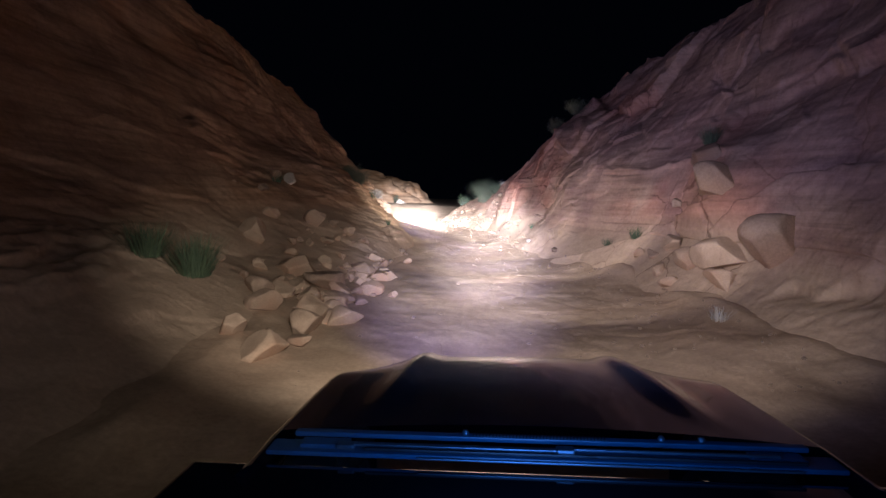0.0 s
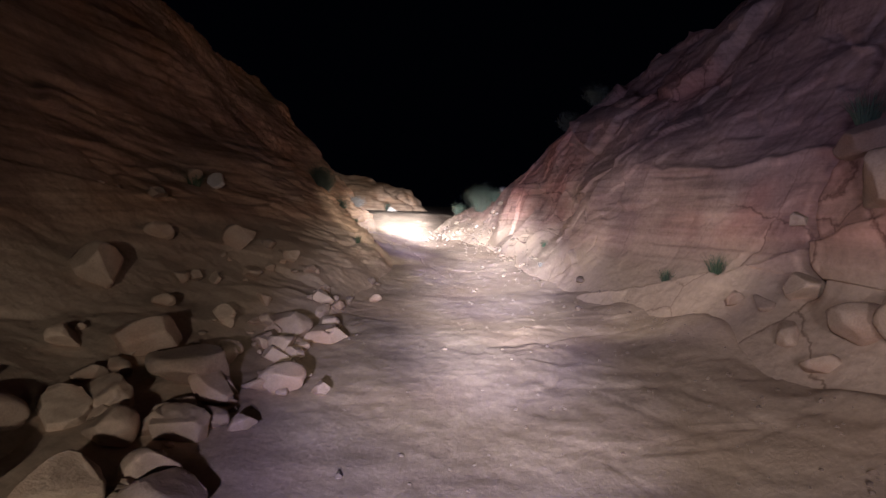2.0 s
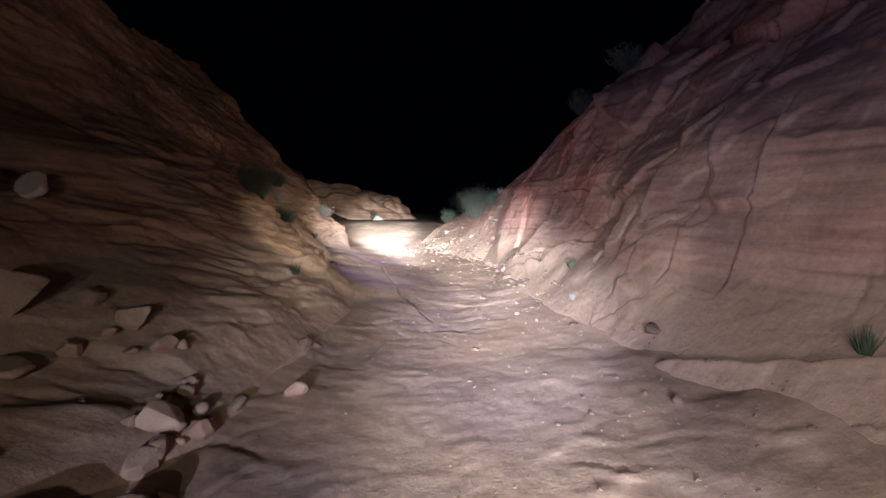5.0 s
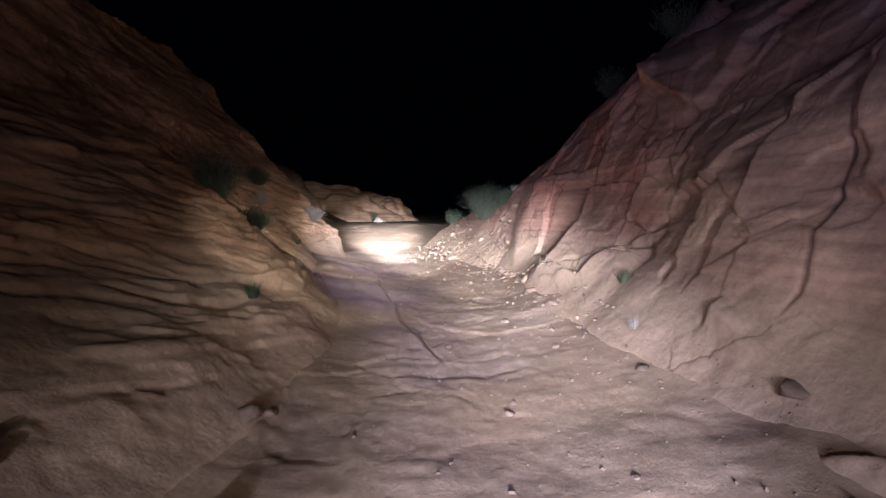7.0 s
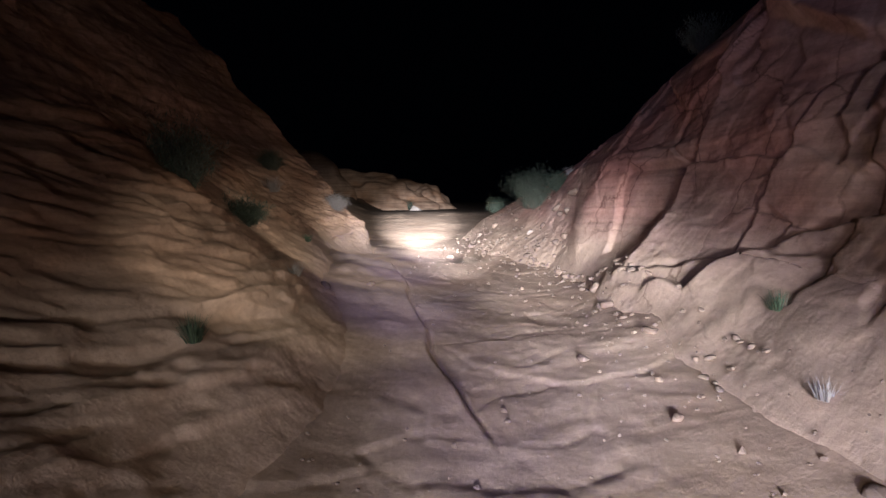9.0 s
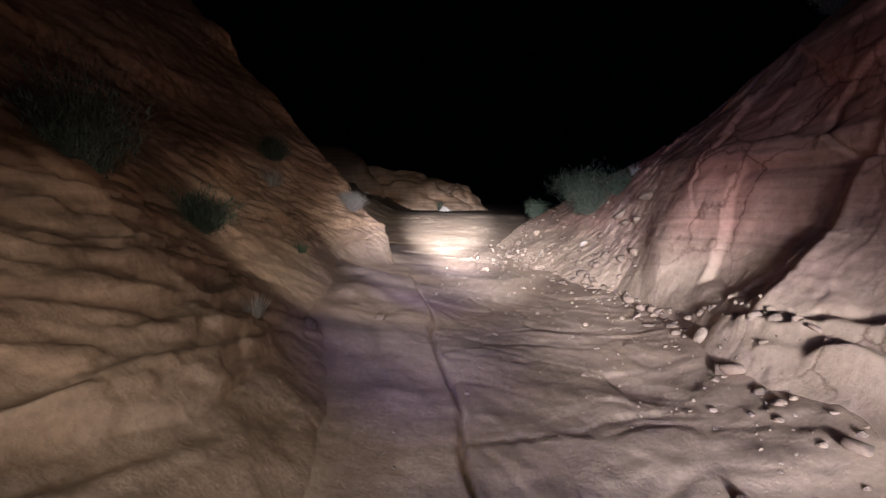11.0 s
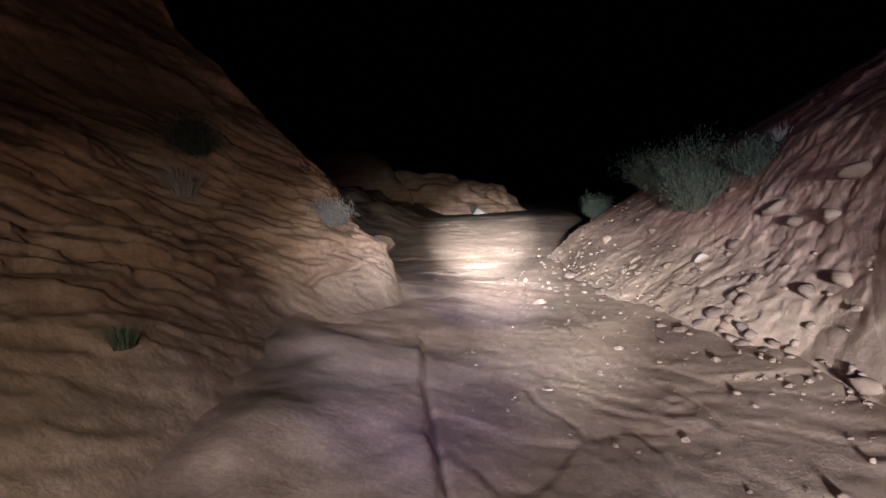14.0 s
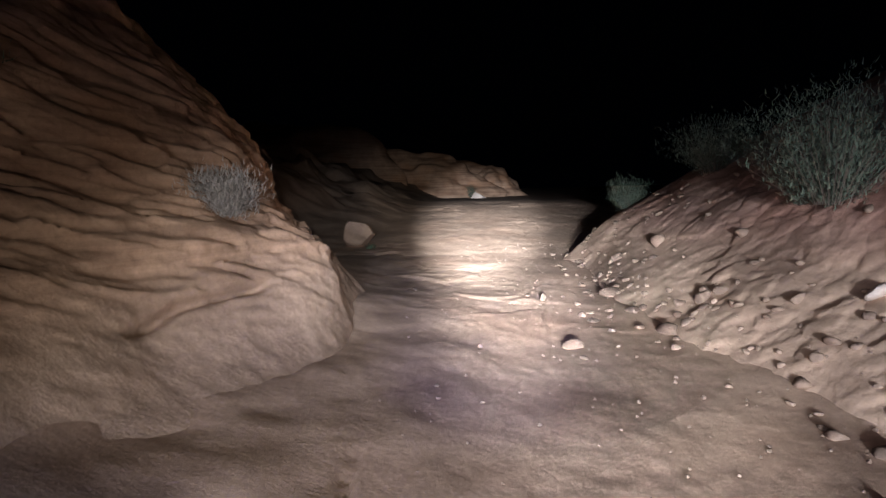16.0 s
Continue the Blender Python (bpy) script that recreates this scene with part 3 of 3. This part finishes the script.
def scree(rows):
    shapes = [(np.array([v.co[:] for v in me.vertices]), [tuple(p.vertices) for p in me.polygons]) for me in RUBBLE_STONES]
    places, corners, count = [], [], 0
    for n, (size, x, y) in enumerate(rows):
        verts, faces = shapes[n % 10]
        turn = np.array(Euler((rng.uniform(-0.5, 0.5), rng.uniform(-0.5, 0.5), rng.uniform(0, 6.3))).to_matrix())
        places.append(verts @ turn.T * size + (x, y, rest(x, y)[0] + 0.02 * size))
        corners += [tuple(v + count for v in f) for f in faces]
        count += len(verts)
    me = bpy.data.meshes.new("scree")
    me.from_pydata(np.concatenate(places).tolist(), [], corners)
    me.shade_smooth()
    me.materials.append(RUBBLE)
    return tagged(new("scree", me), "small tan stones strewn over the rubble slope", "scree", kind="stuff")


scree(fallen[100:])
for n, (x, y, size) in enumerate([(2.3, 17.3, 0.14), (2.4, 18.0, 0.26), (2.2, 18.5, 0.12), (2.35, 19.0, 0.16), (2.3, 19.6, 0.2), (2.45, 20.4, 0.24), (2.4, 21.0, 0.2), (2.3, 21.6, 0.26), (2.35, 22.4, 0.22), (2.5, 15.1, 0.18), (3.05, 24.3, 0.4), (2.1, 25.2, 0.32), (2.3, 25.0, 0.28), (2.75, 24.0, 0.26), (2.9, 24.5, 0.3), (2.6, 24.3, 0.22), (2.1, 24.2, 0.16), (2.35, 25.2, 0.22), (2.9, 25.6, 0.36)]):
    stone(x, y, size, 600 + n, "tan stone lodged at the foot of the steep wall", "stones on the rubble slope", mesh=RUBBLE_STONES[n % 10], sink=0.36)
tagged(stone(2.3, 26.4, 0.22, 640, "", "", mesh=SMALL[2].copy()), "pale stone on the rubble slope", "rock", "stones on the rubble slope").data.materials[0] = PALE

# single stones on the track
for n, (x, y, size) in enumerate([(1.55, 17.6, 0.2), (3.0, 13.7, 0.3), (2.5, 12.2, 0.16), (0.1, 27.3, 0.24), (-0.1, 29.3, 0.2), (-1.1, 14.0, 0.22), (-1.0, 14.3, 0.16), (-1.3, 12.3, 0.22), (-1.6, 19.4, 0.2), (-1.1, 20.3, 0.16), (0.4, 31.5, 0.16), (1.0, 14.4, 0.12), (1.9, 16.2, 0.12)]):
    stone(x, y, size, 700 + n, "loose stone lying on the dirt track", "stones on the track", mesh=RUBBLE_STONES[n % 10], sink=0.2)

# broken blocks at the foot of the steep wall near the start
for n, (x, y, size) in enumerate([(4.2, 8.45, 0.9), (4.4, 9.0, 0.65), (4.0, 7.6, 0.95), (3.95, 9.2, 0.42), (3.8, 8.3, 0.5), (4.1, 6.7, 0.95), (3.75, 9.5, 0.3), (3.6, 8.9, 0.34), (3.75, 7.2, 0.6), (3.65, 9.9, 0.26), (3.5, 8.3, 0.3), (4.3, 9.8, 0.3)]):
    stone(x, y, size, 800 + n, "big angular block broken from the steep wall" if size > 0.6 else "broken stone beside the big blocks", "broken blocks below the wall", "boulder", STONES[(n * 5 + 2) % 12], sink=0.22)

tagged(stone(-4.7, 35.4, 1.05, 900, "", "", "boulder", STONES[3], 8), "low tan boulder beside the track", "boulder")
tagged(stone(-3.9, 67, 1.5, 901, "", "", "boulder", STONES[6].copy(), 8, 0.2), "pale boulder at the end of the straight", "boulder").data.materials[0] = PALE


# ---- far end of the straight ----
def mound(name, x, y, wide, deep, high, seed, label):
    u, v = np.meshgrid(np.linspace(0, 2 * np.pi, 97), np.linspace(0, 1, 40))
    u, v = u.ravel(), v.ravel()
    r = np.sin(v * np.pi / 2 + 0.02)
    px, py = np.cos(u) * r, np.sin(u) * r
    pz = np.cos(v * np.pi / 2) ** 0.7
    lump = 1 + 0.2 * layered(px * 1.5 + seed, py * 1.5, pz * 1.5, 3, seed)
    beds = 0.02 * layered(pz * 9, px, py, 2, seed + 9)
    lump = lump + beds
    grid = np.stack([x + px * lump * wide, y + py * lump * deep, pz * lump * high - 0.4], -1).reshape(40, 97, 3)
    return tagged(sheet(name, grid[::-1], SANDSTONE), label, "rock mound", "mounds at the far end")


mound("rock_mound", -9.5, 74, 8.0, 5, 6.0, 3, "rounded tan sandstone mound at the far end")
mound("rock_mound", -3.2, 76, 3.6, 3, 4.0, 5, "small rounded sandstone mound at the far end")
mound("rock_mound", -22, 66, 10, 9, 7.5, 8, "broad dark sandstone mound beyond the bend")

# ---- plants ----
def blade(bm, base, way, length, width, droop, rng, segments=3):
    side = Vector((-way.y, way.x, 0))
    side = side.normalized() if side.length > 0.01 else Vector((1, 0, 0))
    side = (side + Vector((rng.uniform(-0.5, 0.5), rng.uniform(-0.5, 0.5), rng.uniform(-0.5, 0.5)))).normalized()
    last = None
    for n in range(segments + 1):
        f = n / segments
        centre = base + way * length * f + Vector((way.x, way.y, -0.6)) * droop * length * f * f
        half = side * width * 0.5 * (1 - 0.85 * f)
        pair = (bm.verts.new(centre - half), bm.verts.new(centre + half))
        if last:
            bm.faces.new((last[0], last[1], pair[1], pair[0]))
        last = pair


def tuft(name, x, y, radius, height, count, mat, label, seed, category="grass", droop=0.25, width=0.008, lean=0.45):
    rng = random.Random(seed)
    z, _ = rest(x, y)
    thing = new(name)
    thing.location = (x, y, z - 0.02)
    bm = bmesh.new()
    for _ in range(2 * count):
        a, r = rng.uniform(0, math.tau), radius * math.sqrt(rng.random())
        base = Vector((math.cos(a) * r * 0.45, math.sin(a) * r * 0.45, 0))
        way = Vector((math.cos(a) * lean * r / radius, math.sin(a) * lean * r / radius, 1)).normalized()
        way = (way + Vector((rng.gauss(0, 0.12), rng.gauss(0, 0.12), 0))).normalized()
        blade(bm, base, way, height * rng.uniform(0.55, 1.1), width * rng.uniform(0.7, 1.3), droop * rng.uniform(0.3, 1.2), rng)
    part("foliage", bm, mat, thing)
    return tagged(thing, label, category, "plants in the canyon")


def shrub(name, x, y, radius, height, stems, mat, label, seed, z=None):
    rng = random.Random(seed)
    thing = new(name)
    thing.location = (x, y, (rest(x, y)[0] if z is None else z) - 0.03)
    wood, leaves = bmesh.new(), bmesh.new()
    for _ in range(stems):
        a, spread = rng.uniform(0, math.tau), rng.random() ** 0.7
        way = Vector((math.cos(a) * spread * radius, math.sin(a) * spread * radius, height * (1.15 - 0.55 * spread * spread))) * rng.uniform(0.6, 1.05)
        base = Vector((math.cos(a), math.sin(a), 0)) * radius * 0.3 * rng.random()
        length = way.length
        way.normalize()
        blade(wood, base, way, length * 0.9, 0.009, 0.05, rng)
        twist = Vector((rng.gauss(0, 0.12), rng.gauss(0, 0.12), 0)) * length
        for _ in range(52):
            f = rng.uniform(0.05, 1.0)
            spot = base + way * length * f + twist * f * f + Vector((rng.gauss(0, 0.045), rng.gauss(0, 0.045), rng.gauss(0, 0.04) - 0.05 * f * f))
            out = (way * 0.7 + Vector((rng.gauss(0, 0.5), rng.gauss(0, 0.5), 0.25 + rng.gauss(0, 0.4)))).normalized()
            blade(leaves, spot, out, rng.uniform(0.03, 0.085), rng.uniform(0.007, 0.014), 0.15, rng, 1)
    part("branchwork", wood, DRY if mat == DRY else BARK, thing)
    part("foliage", leaves, mat, thing)
    return tagged(thing, label, "shrub", "plants in the canyon")


shrub("sagebrush", 2.65, 27.7, 0.9, 1.15, 300, SAGE, "large grey-green sagebrush on the rubble slope", 1)
shrub("sagebrush", 3.1, 26.6, 0.4, 0.5, 130, SAGE, "small grey-green sagebrush beside the large one", 2)
shrub("sagebrush", 2.9, 31.5, 0.8, 0.9, 190, SAGE, "dark sagebrush high on the rubble slope", 3)
shrub("sagebrush", 2.0, 34.0, 0.5, 0.7, 110, SAGE, "dark sagebrush at the end of the steep wall", 4)
shrub("sagebrush", -3.0, 18.4, 0.5, 0.75, 170, SAGE, "grey-green shrub growing from a ledge", 5)
shrub("sagebrush", -2.75, 19.6, 0.35, 0.4, 90, SAGE, "low grey shrub growing on the slope", 6)
shrub("sagebrush", -3.0, 26.3, 0.32, 0.4, 150, DRY, "bleached dry bush hanging on the slope", 7)
shrub("sagebrush", -4.3, 25.0, 0.4, 0.5, 100, SAGE, "dull green shrub on the upper slope", 8)
shrub("sagebrush", -4.5, 67.8, 0.5, 1.3, 80, SAGE, "small dark bush beside the pale boulder", 9)
shrub("sagebrush", 5.2, 23.0, 0.5, 0.7, 90, SAGE, "dark shrub on the rim of the wall", 10)
shrub("sagebrush", 5.0, 19.4, 0.45, 0.6, 80, SAGE, "dark shrub on the rim of the wall", 11)
tuft("grass_tuft", -3.3, 6.5, 0.42, 0.6, 300, GREEN, "tall bright green grass behind the rocks", 20)
tuft("grass_tuft", -3.75, 6.3, 0.4, 0.5, 200, GREEN, "tall bright green grass behind the rocks", 21)
tuft("grass_tuft", -4.35, 13.6, 0.2, 0.3, 90, GREEN, "green grass growing between rocks", 22)
tuft("grass_tuft", -1.63, 15.9, 0.12, 0.22, 80, GREEN, "short green tuft rooted in the slope", 23)
tuft("grass_tuft", -1.75, 18.6, 0.14, 0.2, 70, DRY, "dry straw tuft on the slope", 24)
tuft("grass_tuft", -4.0, 24.3, 0.3, 0.5, 130, DRY, "spiky dry grass on the slope", 25, droop=0.4)
tuft("grass_tuft", -2.4, 21.4, 0.16, 0.16, 70, GREEN, "low dark green tuft on the slope", 26)
tuft("grass_tuft", 3.95, 10.8, 0.16, 0.34, 90, GREEN, "green tuft at the foot of the wall", 27)
tuft("grass_tuft", 4.55, 9.3, 0.2, 0.42, 130, GREEN, "green tuft on a ledge of the wall", 28)
tuft("grass_tuft", 3.65, 11.6, 0.14, 0.25, 60, GREEN, "dark green tuft at the foot of the wall", 29)
tuft("grass_tuft", 3.0, 16.8, 0.14, 0.2, 60, GREEN, "low green tuft below the wall", 30)
tuft("grass_tuft", 2.7, 15.8, 0.12, 0.16, 50, DRY, "dry tuft below the wall", 31)
tuft("grass_tuft", 3.0, 6.0, 0.16, 0.2, 70, DRY, "dry tuft at the edge of the track", 32)
tuft("grass_tuft", -2.0, 5.2, 0.12, 0.16, 50, DRY, "dry tuft among the rocks", 33)
tuft("grass_tuft", 3.4, 26.6, 0.2, 0.3, 60, DRY, "dry stalks beside the sagebrush", 34, droop=0.5)
tuft("grass_tuft", -4.2, 34.8, 0.25, 0.22, 60, GREEN, "low green tuft before the boulder", 35)


# ---- gravel ----
def gravel():
    rng = random.Random(77)
    seedling = bmesh.new()
    bmesh.ops.create_icosphere(seedling, subdivisions=1, radius=0.5)
    shape = np.array([v.co[:] for v in seedling.verts])
    faces = np.array([[v.index for v in f.verts] for f in seedling.faces])
    seedling.free()
    places, corners = [], []
    for n in range(1700):
        y = rng.uniform(4, 36)
        lo = np.interp(y, [4, 10, 14, 18, 21, 27, 36], [-1.6, -1.4, -1.0, -0.7, -0.4, -1.8, -4])
        hi = np.interp(y, [4, 12, 18, 24, 26, 29, 36], [3.3, 3.2, 2.7, 2.5, 2.1, 1.3, 1.0])
        f = rng.betavariate(1, 1) if rng.random() < 0.45 else rng.betavariate(5, 1.3)
        x = lo + (hi - lo) * f
        size = min(0.075, 0.010 + rng.expovariate(70))
        z, _ = rest(x, y)
        turn = np.array(Euler((rng.uniform(0, 6), rng.uniform(0, 6), rng.uniform(0, 6))).to_matrix())
        body = shape * (1 + 0.3 * np.array([rng.uniform(-1, 1) for _ in range(len(shape))]))[:, None] * (1.2, 1.0, 0.7)
        places.append(body @ turn.T * size + (x, y, z - 0.1 * size))
        corners.append(faces + n * len(shape))
    me = bpy.data.meshes.new("gravel")
    me.from_pydata(np.concatenate(places).tolist(), [], np.concatenate(corners).tolist())
    me.materials.append(RUBBLE)
    return tagged(new("gravel", me), "scattered tan gravel over the dirt track", "gravel", kind="stuff")


gravel()


# ---- the vehicle, standing at the start of the way ----
def box(bm, lo, hi, bevel=0.01):
    made = bmesh.ops.create_cube(bm, size=1)["verts"]
    size, mid = [b - a for a, b in zip(lo, hi)], [(a + b) / 2 for a, b in zip(lo, hi)]
    for v in made:
        v.co = Vector([m + c * s for m, c, s in zip(mid, v.co, size)])
    if bevel:
        edges = list({e for v in made for e in v.link_edges})
        bmesh.ops.bevel(bm, geom=edges, offset=bevel, segments=2, affect="EDGES", profile=0.6)


def wheel(car, x, y):
    hub = new("wheel")
    hub.parent, hub.location = car, (x, y, 0.36)
    for name, radius, width, mat in (("tyre", 0.36, 0.24, RUBBER), ("rim", 0.235, 0.25, STEEL)):
        bm = bmesh.new()
        bmesh.ops.create_cone(bm, cap_ends=True, segments=40, radius1=radius, radius2=radius, depth=width, matrix=Matrix.Rotation(math.pi / 2, 4, "Y"))
        rims = [e for e in bm.edges if len(e.link_faces) == 2 and abs(e.verts[0].co.x - e.verts[1].co.x) < 1e-5]
        bmesh.ops.bevel(bm, geom=rims, offset=0.04, segments=3, affect="EDGES")
        part(name, bm, mat, hub)


def grid_part(name, xs, ys, height, mat, parent, label=""):
    X, Y = np.meshgrid(xs, ys)
    ob = sheet(name, np.stack([X, Y, height(X, Y)], -1), mat)
    ob.parent = parent
    if label:
        ob["label"] = label
    return ob


def car():
    base = new("car")
    base.matrix_world = pose(-0.42, 0.212, float(rest(-0.4, 1.5)[0]) + 0.02, 0, -2, -6)
    mid, back, front = 0.18, 1.43, 2.52

    def bonnet_height(x, y):
        across = np.abs(x - mid)
        along = np.clip((y - back) / (front - back), 0, 1)
        crown = 0.925 - 0.07 * along - 0.06 * along**5 - 0.03 * (across / 0.7) ** 2
        ridge = 0.025 * np.exp(-(((across - 0.50 + 0.06 * along) / 0.06) ** 2)) * smooth(0.0, 0.4, along)
        corner = smooth(0.55, 1.0, along) * smooth(0.45, 0.85, across)
        return crown + ridge - 0.10 * corner - 0.34 * smooth(0.77, 0.98, across) ** 1.3

    grid_part("bonnet", np.linspace(mid - 0.77, mid + 0.77, 75), np.linspace(back, front, 41), bonnet_height, PAINT, base, "dark navy glossy bonnet")
    for side in (-1, 1):
        xs = np.linspace(mid + side * 0.776, mid + side * 0.93, 14)
        grid_part("fender", xs, np.linspace(back - 0.2, front, 41), lambda x, y: bonnet_height(x, y) - 0.004, PAINT, base)
        bm = bmesh.new()
        box(bm, (mid + side * 0.88 - 0.03, -2.3, 0.32), (mid + side * 0.88 + 0.03, 2.3, 0.62), 0.02)
        part("side_panel", bm, PAINT, base)
        bm = bmesh.new()
        box(bm, (mid + side * 0.58 - 0.17, front - 0.02, 0.55), (mid + side * 0.58 + 0.17, front + 0.05, 0.70), 0.02)
        part("headlight", bm, LENS, base, "clear headlight lens")
        for y in (1.85, -1.5):
            wheel(base, mid + side * 0.76, y)
    bm = bmesh.new()
    box(bm, (mid - 0.9, front - 0.05, 0.3), (mid + 0.9, front + 0.03, 0.54), 0.03)
    part("bumper", bm, PAINT, base)
    bm = bmesh.new()
    box(bm, (mid - 0.4, front - 0.03, 0.55), (mid + 0.4, front + 0.01, 0.72), 0.02)
    part("grille", bm, BLACK, base)
    # the cowl below the screen: its lip, the well with its vents, and the lower edge
    bm = bmesh.new()
    box(bm, (mid - 0.72, back - 0.03, 0.885), (mid + 0.72, back - 0.004, 0.900), 0.004)
    box(bm, (mid - 0.78, back - 0.10, 0.862), (mid + 0.78, back - 0.028, 0.876), 0.004)
    for side in (-1, 1):
        box(bm, (mid + side * 0.62 - 0.07, back - 0.08, 0.874), (mid + side * 0.62 + 0.07, back - 0.035, 0.888), 0.005)
    cowl = part("cowl_panel", bm, COWL, base, "plastic cowl panel with blue light put into its colour")
    bm = bmesh.new()
    for n in range(40):
        x = mid - 0.20 + n * 0.0095
        box(bm, (x, back - 0.026, 0.9005), (x + 0.004, back - 0.010, 0.9045), 0)
    part("vent_grille", bm, BLACK, cowl, "black slotted air vent")
    bm = bmesh.new()
    box(bm, (mid - 0.35, back - 0.112, 0.868), (mid + 0.66, back - 0.106, 0.874), 0.002)
    part("screen_seal", bm, STEEL, cowl, "thin bright seal along the windscreen")
    for x in (-0.22, 0.33, 0.44):
        bm = bmesh.new()
        bmesh.ops.create_uvsphere(bm, u_segments=14, v_segments=8, radius=0.010)
        nozzle = part("washer_nozzle", bm, STEEL, cowl)
        nozzle.location = (mid + x, back - 0.016, 0.906)
    for x0, x1, lift in ((-0.55, 0.08, 0.0), (0.06, 0.62, 0.006)):
        arm = bmesh.new()
        box(arm, (mid + x0, back - 0.078, 0.884 + lift), (mid + x1, back - 0.068, 0.892 + lift), 0.003)
        box(arm, (mid + x0 - 0.03, back - 0.09, 0.878), (mid + x0 + 0.02, back - 0.06, 0.893 + lift), 0.006)
        wiper = part("wiper", arm, STEEL, base, "steel wiper arm at rest")
        bm = bmesh.new()
        box(bm, (mid + x0 + 0.05, back - 0.095, 0.880), (mid + x1 + 0.06, back - 0.085, 0.889), 0.003)
        part("wiper_blade", bm, BLACK, wiper)
    bm = bmesh.new()
    box(bm, (mid - 0.98, 0.45, 0.80), (mid + 0.98, back - 0.12, 0.850), 0.012)
    part("dashboard", bm, GLOSS, base, "glossy black dashboard top that mirrors the screen")
    bm = bmesh.new()
    box(bm, (mid - 0.86, -2.3, 0.28), (mid + 0.86, 1.2, 0.34), 0.02)
    part("floor_pan", bm, BLACK, base)
    # blue fill added to light the cowl and bonnet; its source is unseen
    glow = bpy.data.lights.new("blue_fill", "AREA")
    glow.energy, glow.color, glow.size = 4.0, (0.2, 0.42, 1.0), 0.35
    lamp = new("blue_fill", glow)
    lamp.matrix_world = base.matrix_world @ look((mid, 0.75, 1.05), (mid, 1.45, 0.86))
    tagged(base, "dark navy car standing on the dirt track", "car")


car()
